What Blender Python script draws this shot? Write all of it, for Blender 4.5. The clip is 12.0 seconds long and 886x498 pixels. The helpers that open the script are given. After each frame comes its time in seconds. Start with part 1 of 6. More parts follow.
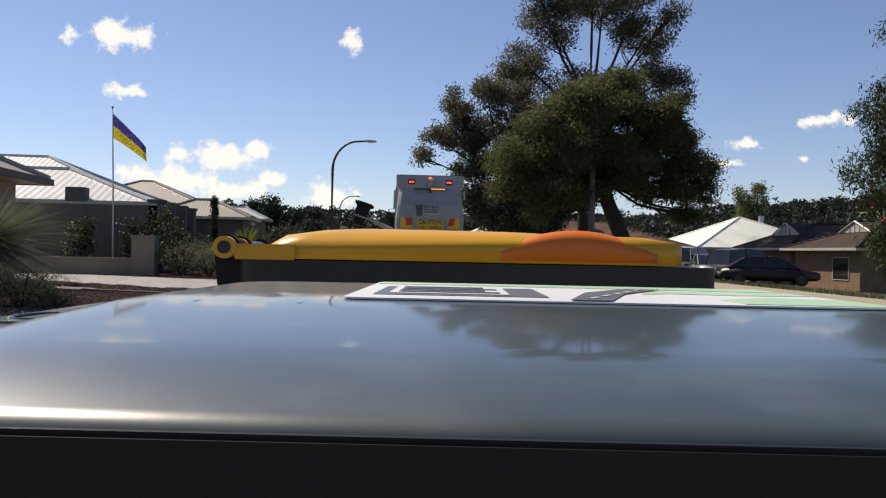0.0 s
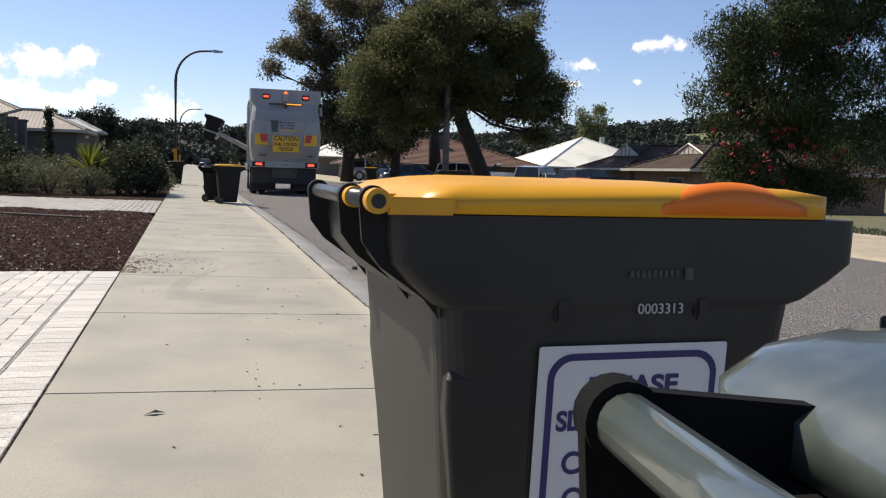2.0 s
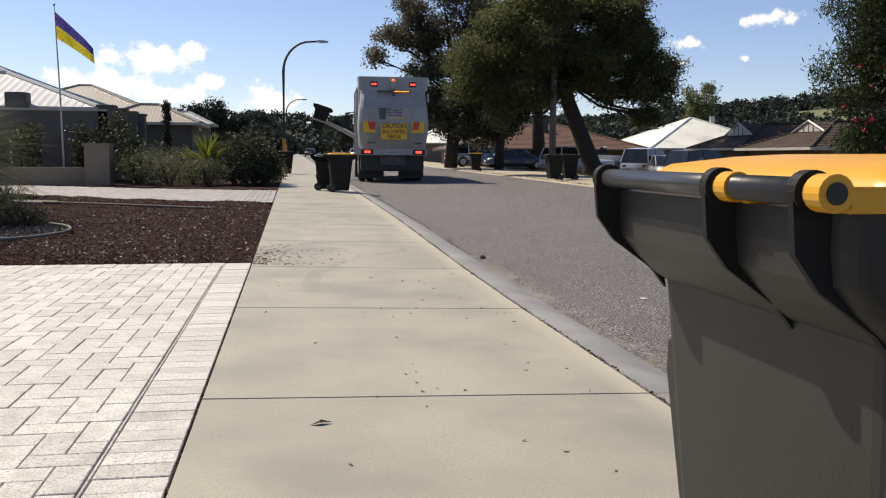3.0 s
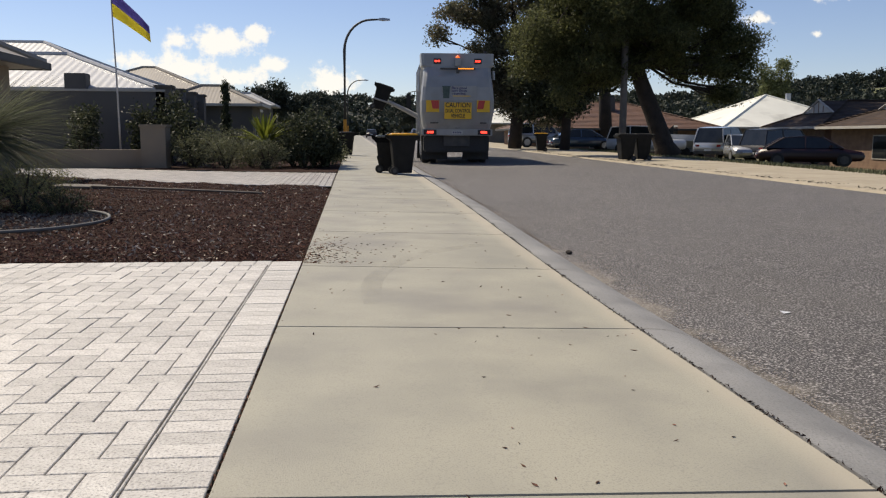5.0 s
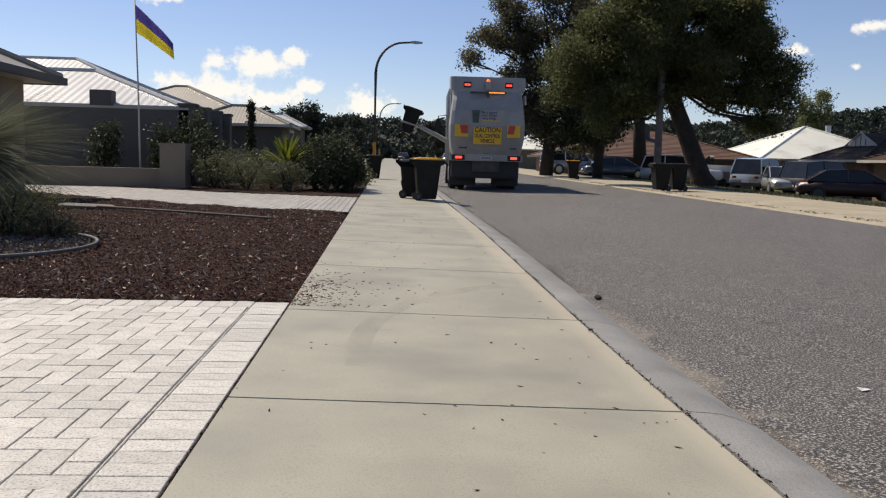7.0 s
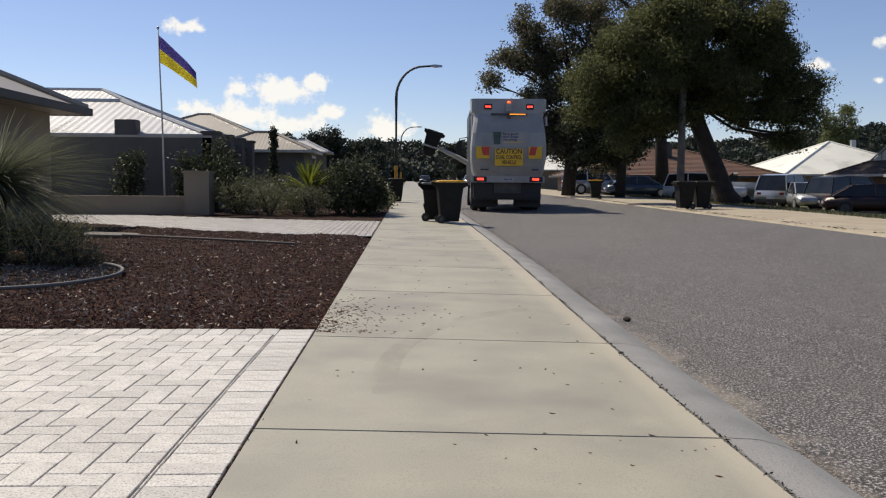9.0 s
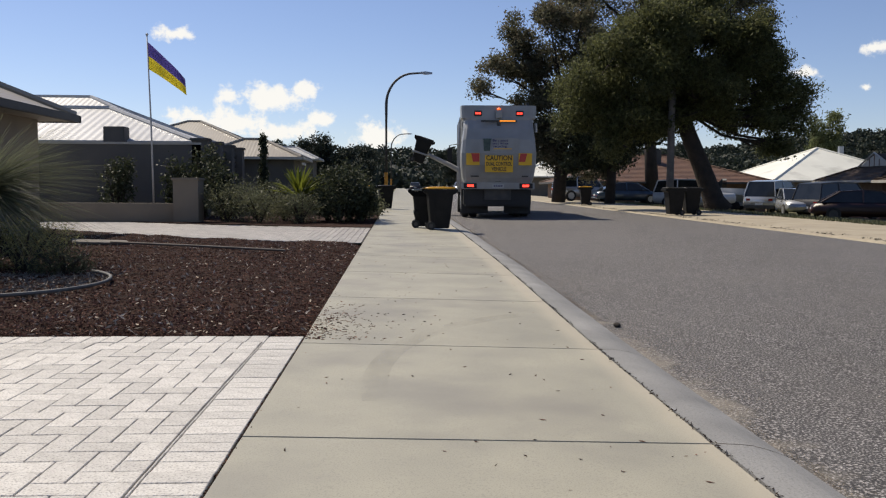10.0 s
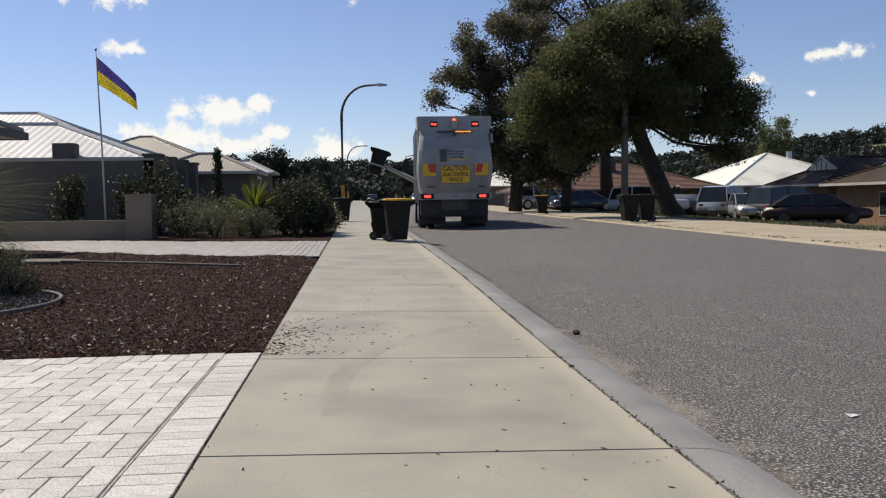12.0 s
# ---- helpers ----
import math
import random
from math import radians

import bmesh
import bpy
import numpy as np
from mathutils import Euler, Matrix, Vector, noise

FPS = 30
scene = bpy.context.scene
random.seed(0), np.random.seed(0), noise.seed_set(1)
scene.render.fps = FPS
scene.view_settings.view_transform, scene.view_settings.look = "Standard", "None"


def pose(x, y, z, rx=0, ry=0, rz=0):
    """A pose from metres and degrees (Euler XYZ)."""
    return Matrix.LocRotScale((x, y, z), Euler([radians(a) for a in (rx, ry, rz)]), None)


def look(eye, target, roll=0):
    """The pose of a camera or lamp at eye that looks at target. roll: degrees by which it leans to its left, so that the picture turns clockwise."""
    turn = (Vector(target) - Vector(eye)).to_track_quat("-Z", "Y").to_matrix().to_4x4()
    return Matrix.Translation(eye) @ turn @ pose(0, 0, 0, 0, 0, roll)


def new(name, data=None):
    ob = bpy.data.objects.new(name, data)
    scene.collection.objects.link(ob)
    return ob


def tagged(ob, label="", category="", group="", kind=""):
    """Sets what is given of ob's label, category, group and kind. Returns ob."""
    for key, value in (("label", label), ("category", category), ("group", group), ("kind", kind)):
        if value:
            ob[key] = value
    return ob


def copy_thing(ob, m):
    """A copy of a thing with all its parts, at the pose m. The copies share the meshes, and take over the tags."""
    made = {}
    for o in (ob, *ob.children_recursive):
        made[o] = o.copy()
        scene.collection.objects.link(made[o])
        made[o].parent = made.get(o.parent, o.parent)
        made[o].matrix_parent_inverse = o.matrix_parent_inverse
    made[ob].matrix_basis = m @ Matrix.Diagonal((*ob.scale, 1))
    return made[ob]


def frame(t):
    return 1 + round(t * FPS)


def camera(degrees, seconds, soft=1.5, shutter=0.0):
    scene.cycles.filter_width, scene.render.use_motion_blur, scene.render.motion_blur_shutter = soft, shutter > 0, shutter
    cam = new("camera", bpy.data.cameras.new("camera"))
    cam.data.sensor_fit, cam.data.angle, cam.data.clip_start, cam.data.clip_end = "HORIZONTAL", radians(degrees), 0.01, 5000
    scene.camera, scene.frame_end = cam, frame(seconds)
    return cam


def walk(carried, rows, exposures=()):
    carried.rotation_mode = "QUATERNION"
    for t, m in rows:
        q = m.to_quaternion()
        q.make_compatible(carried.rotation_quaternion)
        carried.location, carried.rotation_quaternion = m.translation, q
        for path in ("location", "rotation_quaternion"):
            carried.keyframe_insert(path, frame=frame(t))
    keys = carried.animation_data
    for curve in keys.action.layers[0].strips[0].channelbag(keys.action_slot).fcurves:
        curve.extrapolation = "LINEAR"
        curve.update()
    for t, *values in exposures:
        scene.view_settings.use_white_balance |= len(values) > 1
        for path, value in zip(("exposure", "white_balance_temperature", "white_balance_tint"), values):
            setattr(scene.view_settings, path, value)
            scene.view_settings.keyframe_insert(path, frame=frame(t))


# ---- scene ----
cam = camera(54.4, 12.0, soft=1.2)
PATH = [
    (0, (1.035, 0.480, 0.961), (1.251, 2.469, 0.970), 1.2),
    (0.5, (1.031, 0.551, 0.989), (1.249, 2.539, 1.043), 1.4),
    (1, (0.934, 0.545, 1.005), (1.234, 2.522, 1.054), 0.2),
    (1.5, (0.742, 0.568, 1.015), (1.158, 2.522, 0.924), 0.6),
    (2, (0.599, 0.699, 1.002), (1.168, 2.609, 0.828), 1.7),
    (2.5, (0.471, 0.892, 1.001), (0.994, 2.815, 0.841), 0.6),
    (3, (0.376, 1.145, 0.992), (0.719, 3.104, 0.78), 0.5),
    (3.5, (0.37, 1.448, 0.978), (0.575, 3.419, 0.709), 1.5),
    (5.5, (0.463, 2.692, 0.982), (0.657, 4.668, 0.738), -0.3),
    (6, (0.524, 2.932, 0.99), (0.661, 4.914, 0.761), 0.2),
    (6.5, (0.555, 3.131, 0.985), (0.721, 5.112, 0.76), 0.8),
    (7, (0.647, 3.315, 0.999), (0.781, 5.3, 0.797), 1.5),
    (9, (0.631, 3.387, 1.005), (0.712, 5.38, 0.853), 0.4),
    (9.5, (0.634, 3.398, 1.004), (0.72, 5.391, 0.858), 0.5),
    (10, (0.637, 3.405, 0.999), (0.74, 5.397, 0.863), 0.3),
    (10.5, (0.634, 3.415, 1.0), (0.75, 5.408, 0.873), -1.5),
    (11, (0.642, 3.425, 1.001), (0.811, 5.413, 0.859), -2.0),
    (11.5, (0.644, 3.428, 0.999), (0.83, 5.415, 0.869), -1.3),
    (12, (0.644, 3.428, 0.998), (0.843, 5.415, 0.887), -0.8),
]
EXPOSURE = [(0, 0.12, 7500, 10), (0.5, 0.06, 7450, 10), (1.0, -0.04, 7150, 10), (1.5, 0.05, 7100, 10), (2.0, 0.4, 7300, 10), (2.5, 0.44, 7500, 10), (3.0, 0.32, 7500, 10), (3.5, 0.1, 7500, 10), (5.5, 0.1, 7500, 10), (7.0, 0.08, 7400, 10), (9.0, 0.05, 7300, 10), (12.0, 0.05, 7250, 10)]
walk(cam, [(t, look(eye, target, roll)) for t, eye, target, roll in PATH], EXPOSURE)

# ---- light ----
SUN_TO = Vector((-0.58, 0.58, 1.0)).normalized()
world = bpy.data.worlds.new("sky")
scene.world = world
world.use_nodes = True
wn, wl = world.node_tree.nodes, world.node_tree.links
bg = wn["Background"]
bg.inputs[1].default_value = 0.105
sky = wn.new("ShaderNodeTexSky")
sky.sky_type, sky.sun_disc = 'NISHITA', False
sky.sun_elevation, sky.sun_rotation = math.asin(SUN_TO.z), radians(-45)
sky.air_density, sky.dust_density, sky.ozone_density, sky.altitude = 0.9, 0.25, 3.0, 300


def wnode(kind, *ins, op=None):
    n = wn.new(kind)
    if op:
        n.operation = op
    for i, v in enumerate(ins):
        if v is None:
            continue
        if isinstance(v, bpy.types.NodeSocket):
            wl.new(v, n.inputs[i])
        else:
            n.inputs[i].default_value = v
    return n


# a few small cumulus clouds: azimuth and elevation in degrees, half sizes
CLOUD_GROW = 0.98
CLOUDS = [(-8.4, 5.9, 2.9, 1.0), (-6.2, 6.4, 1.1, 0.7), (-11.0, 4.2, 3.6, 1.05), (-7.6, 3.7, 2.6, 0.8), (-1.3, 3.4, 2.0, 1.1), (-14.1, 9.6, 1.2, 0.6), (-14.6, 12.9, 2.4, 1.0),
          (29.9, 8.5, 1.9, 0.5), (25.4, 7.2, 1.3, 0.42), (-4.9, 4.6, 0.9, 0.6), (24.0, 6.0, 1.2, 0.3), (-0.2, 13.6, 0.9, 0.8), (-17.2, 12.6, 0.9, 0.6), (28.8, 6.2, 0.5, 0.35)]
tc = wn.new("ShaderNodeTexCoord")
sx = wnode("ShaderNodeSeparateXYZ", tc.outputs["Generated"])
az = wnode("ShaderNodeMath", sx.outputs[0], sx.outputs[1], op='ARCTAN2')
el = wnode("ShaderNodeMath", sx.outputs[2], op='ARCSINE')
azd = wnode("ShaderNodeMath", az.outputs[0], 57.2958, op='MULTIPLY')
eld = wnode("ShaderNodeMath", el.outputs[0], 57.2958, op='MULTIPLY')
ang = wnode("ShaderNodeCombineXYZ", azd.outputs[0], eld.outputs[0], 0.0)
puff = wn.new("ShaderNodeTexNoise")
wl.new(ang.outputs[0], puff.inputs["Vector"])
puff.inputs["Scale"].default_value, puff.inputs["Detail"].default_value, puff.inputs["Roughness"].default_value = 0.75, 7, 0.62
best = None
for a, e, ra, re in CLOUDS:
    d = wnode("ShaderNodeVectorMath", ang.outputs[0], (a, e, 0), op='SUBTRACT')
    d = wnode("ShaderNodeVectorMath", d.outputs[0], (1 / (ra * CLOUD_GROW), 1 / (re * CLOUD_GROW), 0), op='MULTIPLY')
    d = wnode("ShaderNodeVectorMath", d.outputs[0], op='LENGTH')
    d = wnode("ShaderNodeMath", 1.0, d.outputs["Value"], op='SUBTRACT')
    best = d if best is None else wnode("ShaderNodeMath", best.outputs[0], d.outputs[0], op='MAXIMUM')
dens = wnode("ShaderNodeMath", puff.outputs["Fac"], -0.5, op='ADD')
dens = wnode("ShaderNodeMath", dens.outputs[0], 3.6, op='MULTIPLY')
dens = wnode("ShaderNodeMath", dens.outputs[0], best.outputs[0], op='ADD')
ramp = wnode("ShaderNodeMapRange", dens.outputs[0], -0.12, 0.6, 0.0, 0.95)
ramp.interpolation_type = 'SMOOTHSTEP'
tint = wn.new("ShaderNodeMix")
tint.data_type = 'RGBA'
tint.blend_type = 'MULTIPLY'
tint.inputs["Factor"].default_value = 1.0
wl.new(sky.outputs[0], tint.inputs["A"])
tint.inputs["B"].default_value = (0.93, 0.93, 1.10, 1)
mixc = wn.new("ShaderNodeMix")
mixc.data_type = 'RGBA'
wl.new(ramp.outputs[0], mixc.inputs["Factor"])
wl.new(tint.outputs["Result"], mixc.inputs["A"])
mixc.inputs["B"].default_value = (8.6, 8.9, 9.2, 1)
wl.new(mixc.outputs["Result"], bg.inputs[0])

sun = new("sun", bpy.data.lights.new("sun", "SUN"))
sun.data.energy, sun.data.angle, sun.data.color = 5.0, radians(0.5), (1.0, 0.95, 0.87)
sun.matrix_world = look((0, 0, 30), Vector((0, 0, 30)) - SUN_TO)


# ---- materials ----
def mat(name, c1, c2=None, scale=4.0, rough=0.7, bump=0.15, bscale=None, metal=0.0, c3=None, s3=60.0, a3=0.4, rnd=0.0, island=0.0, coat=0.0, wave=None, spec=0.5, dist=0.01, stain=None, edge=None, d3=3):
    """Two-scale noise colour with fine relief; rnd: per object variation, island: per piece variation; wave: (axis, scale, depth) ribs."""
    m = bpy.data.materials.new(name)
    m.use_nodes = True
    n, l = m.node_tree.nodes, m.node_tree.links
    p = n["Principled BSDF"]
    p.inputs["Roughness"].default_value, p.inputs["Metallic"].default_value = rough, metal
    p.inputs["Coat Weight"].default_value = coat
    p.inputs["Specular IOR Level"].default_value = spec
    co = n.new("ShaderNodeTexCoord").outputs["Object"]

    def noise_tex(s, detail=5):
        t = n.new("ShaderNodeTexNoise")
        t.inputs["Scale"].default_value, t.inputs["Detail"].default_value = s, detail
        l.new(co, t.inputs["Vector"])
        return t.outputs["Fac"]

    def blend(fac, a, b, lo=0.35, hi=0.65):
        r = n.new("ShaderNodeMapRange")
        r.inputs[1].default_value, r.inputs[2].default_value = lo, hi
        l.new(fac, r.inputs[0])
        x = n.new("ShaderNodeMix")
        x.data_type = 'RGBA'
        l.new(r.outputs[0], x.inputs["Factor"])
        for s, v in (("A", a), ("B", b)):
            if isinstance(v, tuple):
                x.inputs[s].default_value = (*v, 1)
            else:
                l.new(v, x.inputs[s])
        return x.outputs["Result"], r

    col = None
    c2 = c2 or tuple(v * 0.82 for v in c1)
    col, _ = blend(noise_tex(scale), c1, c2)
    if c3:
        col, r = blend(noise_tex(s3, d3), col, c3, 0.5, 0.72)
        r.inputs[4].default_value = a3
    if stain:
        col, r = blend(noise_tex(stain[1], 4), col, stain[0], 0.52, 0.7)
        r.inputs[4].default_value = stain[2]
    if edge:
        sp = n.new("ShaderNodeSeparateXYZ")
        l.new(co, sp.inputs[0])
        ab = n.new("ShaderNodeMath")
        ab.operation = 'SUBTRACT'
        l.new(sp.outputs[0], ab.inputs[0])
        ab.inputs[1].default_value = edge[0]
        aa = n.new("ShaderNodeMath")
        aa.operation = 'ABSOLUTE'
        l.new(ab.outputs[0], aa.inputs[0])
        ad = n.new("ShaderNodeMath")
        ad.operation = 'MULTIPLY_ADD'
        l.new(noise_tex(3.0), ad.inputs[0])
        ad.inputs[1].default_value = edge[5] if len(edge) > 5 else 0.16
        l.new(aa.outputs[0], ad.inputs[2])
        col, r = blend(ad.outputs[0], col, edge[3], edge[1], edge[2])
        r.inputs[4].default_value = edge[4]
    if rnd or island:
        src = n.new("ShaderNodeObjectInfo").outputs["Random"] if rnd else n.new("ShaderNodeNewGeometry").outputs["Random Per Island"]
        v = n.new("ShaderNodeMapRange")
        k = rnd or island
        v.inputs[3].default_value, v.inputs[4].default_value = 1 - k, 1 + k * 0.6
        l.new(src, v.inputs[0])
        h = n.new("ShaderNodeHueSaturation")
        l.new(v.outputs[0], h.inputs["Value"])
        l.new(col, h.inputs["Color"])
        col = h.outputs["Color"]
    l.new(col, p.inputs["Base Color"])
    height = noise_tex(bscale or scale * 8)
    if wave:
        w = n.new("ShaderNodeTexWave")
        w.bands_direction = wave[0]
        w.inputs["Scale"].default_value = wave[1]
        l.new(co, w.inputs["Vector"])
        mx = n.new("ShaderNodeMath")
        mx.operation = 'MULTIPLY_ADD'
        l.new(w.outputs["Fac"], mx.inputs[0])
        mx.inputs[1].default_value = wave[2]
        l.new(height, mx.inputs[2])
        height = mx.outputs[0]
    if bump:
        b = n.new("ShaderNodeBump")
        b.inputs["Strength"].default_value, b.inputs["Distance"].default_value = bump, dist
        l.new(height, b.inputs["Height"])
        l.new(b.outputs[0], p.inputs["Normal"])
    return m


def glow(name, c, s):
    m = bpy.data.materials.new(name)
    m.use_nodes = True
    p = m.node_tree.nodes["Principled BSDF"]
    p.inputs["Base Color"].default_value = (*c, 1)
    p.inputs["Emission Color"].default_value = (*c, 1)
    p.inputs["Emission Strength"].default_value = s
    return m


def leafy(name, c1, c2, c3=None, a3=0.3, trans=0.25):
    """Leaves: colour varies leaf by leaf; some light passes through."""
    m = mat(name, c1, c2, scale=0.7, rough=0.6, bump=0, island=0.5, c3=c3, s3=1.6, a3=a3, spec=0.18)
    n, l = m.node_tree.nodes, m.node_tree.links
    p = n["Principled BSDF"]
    src = p.inputs["Base Color"].links[0].from_socket
    tr = n.new("ShaderNodeBsdfTranslucent")
    l.new(src, tr.inputs[0])
    mx = n.new("ShaderNodeMixShader")
    mx.inputs[0].default_value = trans
    l.new(p.outputs[0], mx.inputs[1])
    l.new(tr.outputs[0], mx.inputs[2])
    l.new(mx.outputs[0], n["Material Output"].inputs[0])
    return m


M = dict(
    soil=mat("dry_grass", (0.11, 0.10, 0.05), (0.07, 0.075, 0.03), 0.6, 0.9, 0.6, 30, c3=(0.16, 0.13, 0.08), s3=9),
    concrete=mat("footpath_concrete", (0.335, 0.319, 0.252), (0.264, 0.254, 0.207), 1.5, 0.62, 0.35, 180, c3=(0.19, 0.18, 0.155), s3=150, a3=0.6, rnd=0.06, stain=((0.21, 0.198, 0.172), 0.75, 0.7), dist=0.003, edge=(0.84, 1.04, 1.15, (0.42, 0.375, 0.29), 0.6, 0.16), d3=1),
    edging=mat("grey_edging", (0.12, 0.12, 0.115), (0.09, 0.09, 0.088), 5, 0.7, 0.2, 60),
    kerb=mat("kerb_concrete", (0.27, 0.268, 0.26), (0.19, 0.19, 0.187), 1.3, 0.8, 0.6, 120, c3=(0.10, 0.10, 0.098), s3=90, a3=0.55, dist=0.006, stain=((0.14, 0.14, 0.14), 2.4, 0.5)),
    asphalt=mat("asphalt", (0.060, 0.057, 0.056), (0.041, 0.039, 0.038), 0.35, 0.72, 1.0, 120, c3=(0.52, 0.49, 0.47), s3=82, a3=1.0, d3=3, dist=0.01, spec=0.3, stain=((0.11, 0.10, 0.09), 0.4, 0.3), edge=(10.0, 8.02, 8.2, (0.29, 0.26, 0.215), 0.55, 0.85)),
    sand=mat("gutter_sand", (0.36, 0.30, 0.225), (0.24, 0.20, 0.155), 9, 0.9, 0.6, 90, c3=(0.3, 0.26, 0.2), s3=60, a3=.6),
    paver=mat("pale_paver", (0.575, 0.555, 0.52), (0.47, 0.45, 0.42), 14, 0.65, 0.8, 110, c3=(0.17, 0.16, 0.15), s3=95, a3=0.85, rnd=0.16, dist=0.007, stain=((0.33, 0.315, 0.295), 5, 0.75), d3=3),
    paver_far=mat("grey_paver", (0.42, 0.395, 0.365), (0.34, 0.32, 0.30), 3, 0.65, 0.4, 90, island=0.12),
    joint=mat("joint_sand", (0.085, 0.068, 0.054), (0.05, 0.042, 0.035), 20, 0.95, 0.4, 150),
    mulch=mat("bark_mulch", (0.045, 0.023, 0.017), (0.026, 0.014, 0.011), 6, 0.95, 0.9, 60, dist=0.03, spec=0.1),
    chip=mat("bark_chip", (0.225, 0.116, 0.084), (0.14, 0.072, 0.054), 30, 0.9, 0.3, 120, island=0.85, c3=(0.22, 0.115, 0.075), s3=9, a3=0.4, spec=0.15),
    chip_pale=mat("pale_chip", (0.60, 0.52, 0.43), (0.42, 0.34, 0.26), 30, 0.8, 0.3, 120, island=0.5),
    verge=mat("verge_concrete", (0.36, 0.315, 0.235), (0.29, 0.25, 0.185), 0.8, 0.85, 0.4, 60, c3=(0.2, 0.16, 0.1), s3=3.0, a3=0.4),
    black=mat("black_plastic", (0.031, 0.030, 0.027), (0.022, 0.021, 0.019), 3, 0.5, 0.25, 260, dist=0.002, c3=(0.03, 0.029, 0.026), s3=14, a3=0.4, spec=0.3),
    black_gloss=mat("smooth_black_plastic", (0.02, 0.021, 0.022), (0.034, 0.035, 0.036), 9, 0.34, 0.3, 50, dist=0.002),
    # near-black copy of the bin plastic, with the hinge cavity's shade in its colour
    shade_black=mat("shade_black_plastic", (0.006, 0.006, 0.006), (0.009, 0.009, 0.009), 9, 0.9, 0.2, 90, spec=0.1),
    dust_black=mat("dusty_black_plastic", (0.009, 0.009, 0.0085), (0.014, 0.0135, 0.0125), 5, 0.6, 0.25, 180, dist=0.002, spec=0.2),
    yellow=mat("yellow_plastic", (0.66, 0.33, 0.012), (0.60, 0.29, 0.010), 3, 0.38, 0.1, 140, dist=0.002, c3=(0.5, 0.25, 0.02), s3=8, a3=0.4),
    orange=mat("orange_plastic", (0.72, 0.16, 0.008), (0.66, 0.15, 0.008), 3, 0.45, 0.1, 140, dist=0.002),
    lidgreen=mat("dark_green_plastic", (0.062, 0.078, 0.072), (0.045, 0.060, 0.054), 7, 0.36, 0.16, 30, coat=0.7, spec=0.7, dist=0.0012, c3=(0.12, 0.135, 0.125), s3=26, a3=0.5, stain=((0.1, 0.115, 0.105), 11, 0.5)),
    white=mat("white_print", (0.62, 0.63, 0.65), (0.57, 0.58, 0.6), 5, 0.5, 0.05),
    navy=mat("navy_print", (0.022, 0.018, 0.10), (0.026, 0.02, 0.12), 20, 0.5, 0.0),
    grey_print=mat("grey_print", (0.45, 0.45, 0.44), (0.38, 0.38, 0.38), 30, 0.6, 0.0),
    faint_print=mat("worn_print", (0.065, 0.065, 0.065), (0.03, 0.03, 0.03), 40, 0.6, 0.0),
    palegreen=mat("pale_green_print", (0.42, 0.60, 0.36), (0.38, 0.55, 0.34), 12, 0.4, 0.0),
    road_print=mat("dark_grey_print", (0.10, 0.105, 0.11), (0.13, 0.13, 0.135), 20, 0.4, 0.0),
    paint=mat("white_truck_paint", (0.31, 0.315, 0.32), (0.265, 0.27, 0.27), 1.2, 0.4, 0.06, 8, c3=(0.22, 0.215, 0.2), s3=2.5, a3=0.4, coat=0.1, stain=((0.2, 0.195, 0.18), 0.9, 0.4)),
    steel=mat("galvanised_steel", (0.42, 0.43, 0.44), (0.34, 0.35, 0.36), 6, 0.42, 0.1, 60, metal=0.7),
    darksteel=mat("dark_steel", (0.04, 0.04, 0.042), (0.07, 0.065, 0.06), 4, 0.6, 0.3, 40),
    tyre=mat("tyre_rubber", (0.018, 0.018, 0.018), (0.03, 0.029, 0.027), 8, 0.85, 0.4, 50),
    maroon=mat("maroon_paint", (0.09, 0.012, 0.014), (0.05, 0.01, 0.011), 4, 0.45, 0.1),
    sign_yellow=mat("yellow_sign", (0.75, 0.42, 0.012), (0.70, 0.39, 0.012), 6, 0.4, 0.03),
    sign_red=mat("red_reflector", (0.50, 0.022, 0.016), (0.42, 0.018, 0.014), 20, 0.3, 0.03),
    bin_print=mat("dark_green_print", (0.05, 0.085, 0.075), (0.03, 0.055, 0.05), 9, 0.5, 0.0),
    ink=mat("black_ink", (0.012, 0.012, 0.014), (0.018, 0.018, 0.02), 20, 0.6, 0.0),
    glass=mat("dark_glass", (0.012, 0.015, 0.017), (0.02, 0.023, 0.026), 2, 0.06, 0.0),
    red_glow=glow("lit_red_lamp", (1.0, 0.06, 0.04), 2.2), amber_glow=glow("lit_amber_lamp", (1.0, 0.30, 0.03), 1.4), beacon_glow=glow("lit_beacon", (1.0, 0.14, 0.02), 1.2),
    red_lens=mat("red_lens", (0.30, 0.012, 0.012), (0.22, 0.01, 0.01), 30, 0.2, 0.1),
    bark=mat("dark_bark", (0.040, 0.030, 0.024), (0.022, 0.018, 0.015), 3, 0.9, 0.9, 14, dist=0.05),
    polewood=mat("weathered_timber", (0.17, 0.15, 0.13), (0.11, 0.10, 0.09), 2.5, 0.9, 0.6, 25),
    leaf_green=leafy("peppermint_leaves", (0.132, 0.142, 0.062), (0.086, 0.096, 0.042), (0.175, 0.168, 0.078), trans=0.5),
    leaf_gum=leafy("gum_leaves", (0.145, 0.142, 0.088), (0.098, 0.10, 0.066), (0.25, 0.155, 0.105), 0.5, trans=0.5),
    leaf_brush=leafy("bottlebrush_leaves", (0.058, 0.076, 0.030), (0.036, 0.050, 0.020), (0.09, 0.09, 0.042)),
    flower_red=mat("red_flower", (0.32, 0.012, 0.018), (0.22, 0.01, 0.014), 8, 0.7, 0.0, island=0.4),
    leaf_dark=leafy("dark_leaves", (0.064, 0.074, 0.040), (0.040, 0.050, 0.029), (0.11, 0.11, 0.06)),
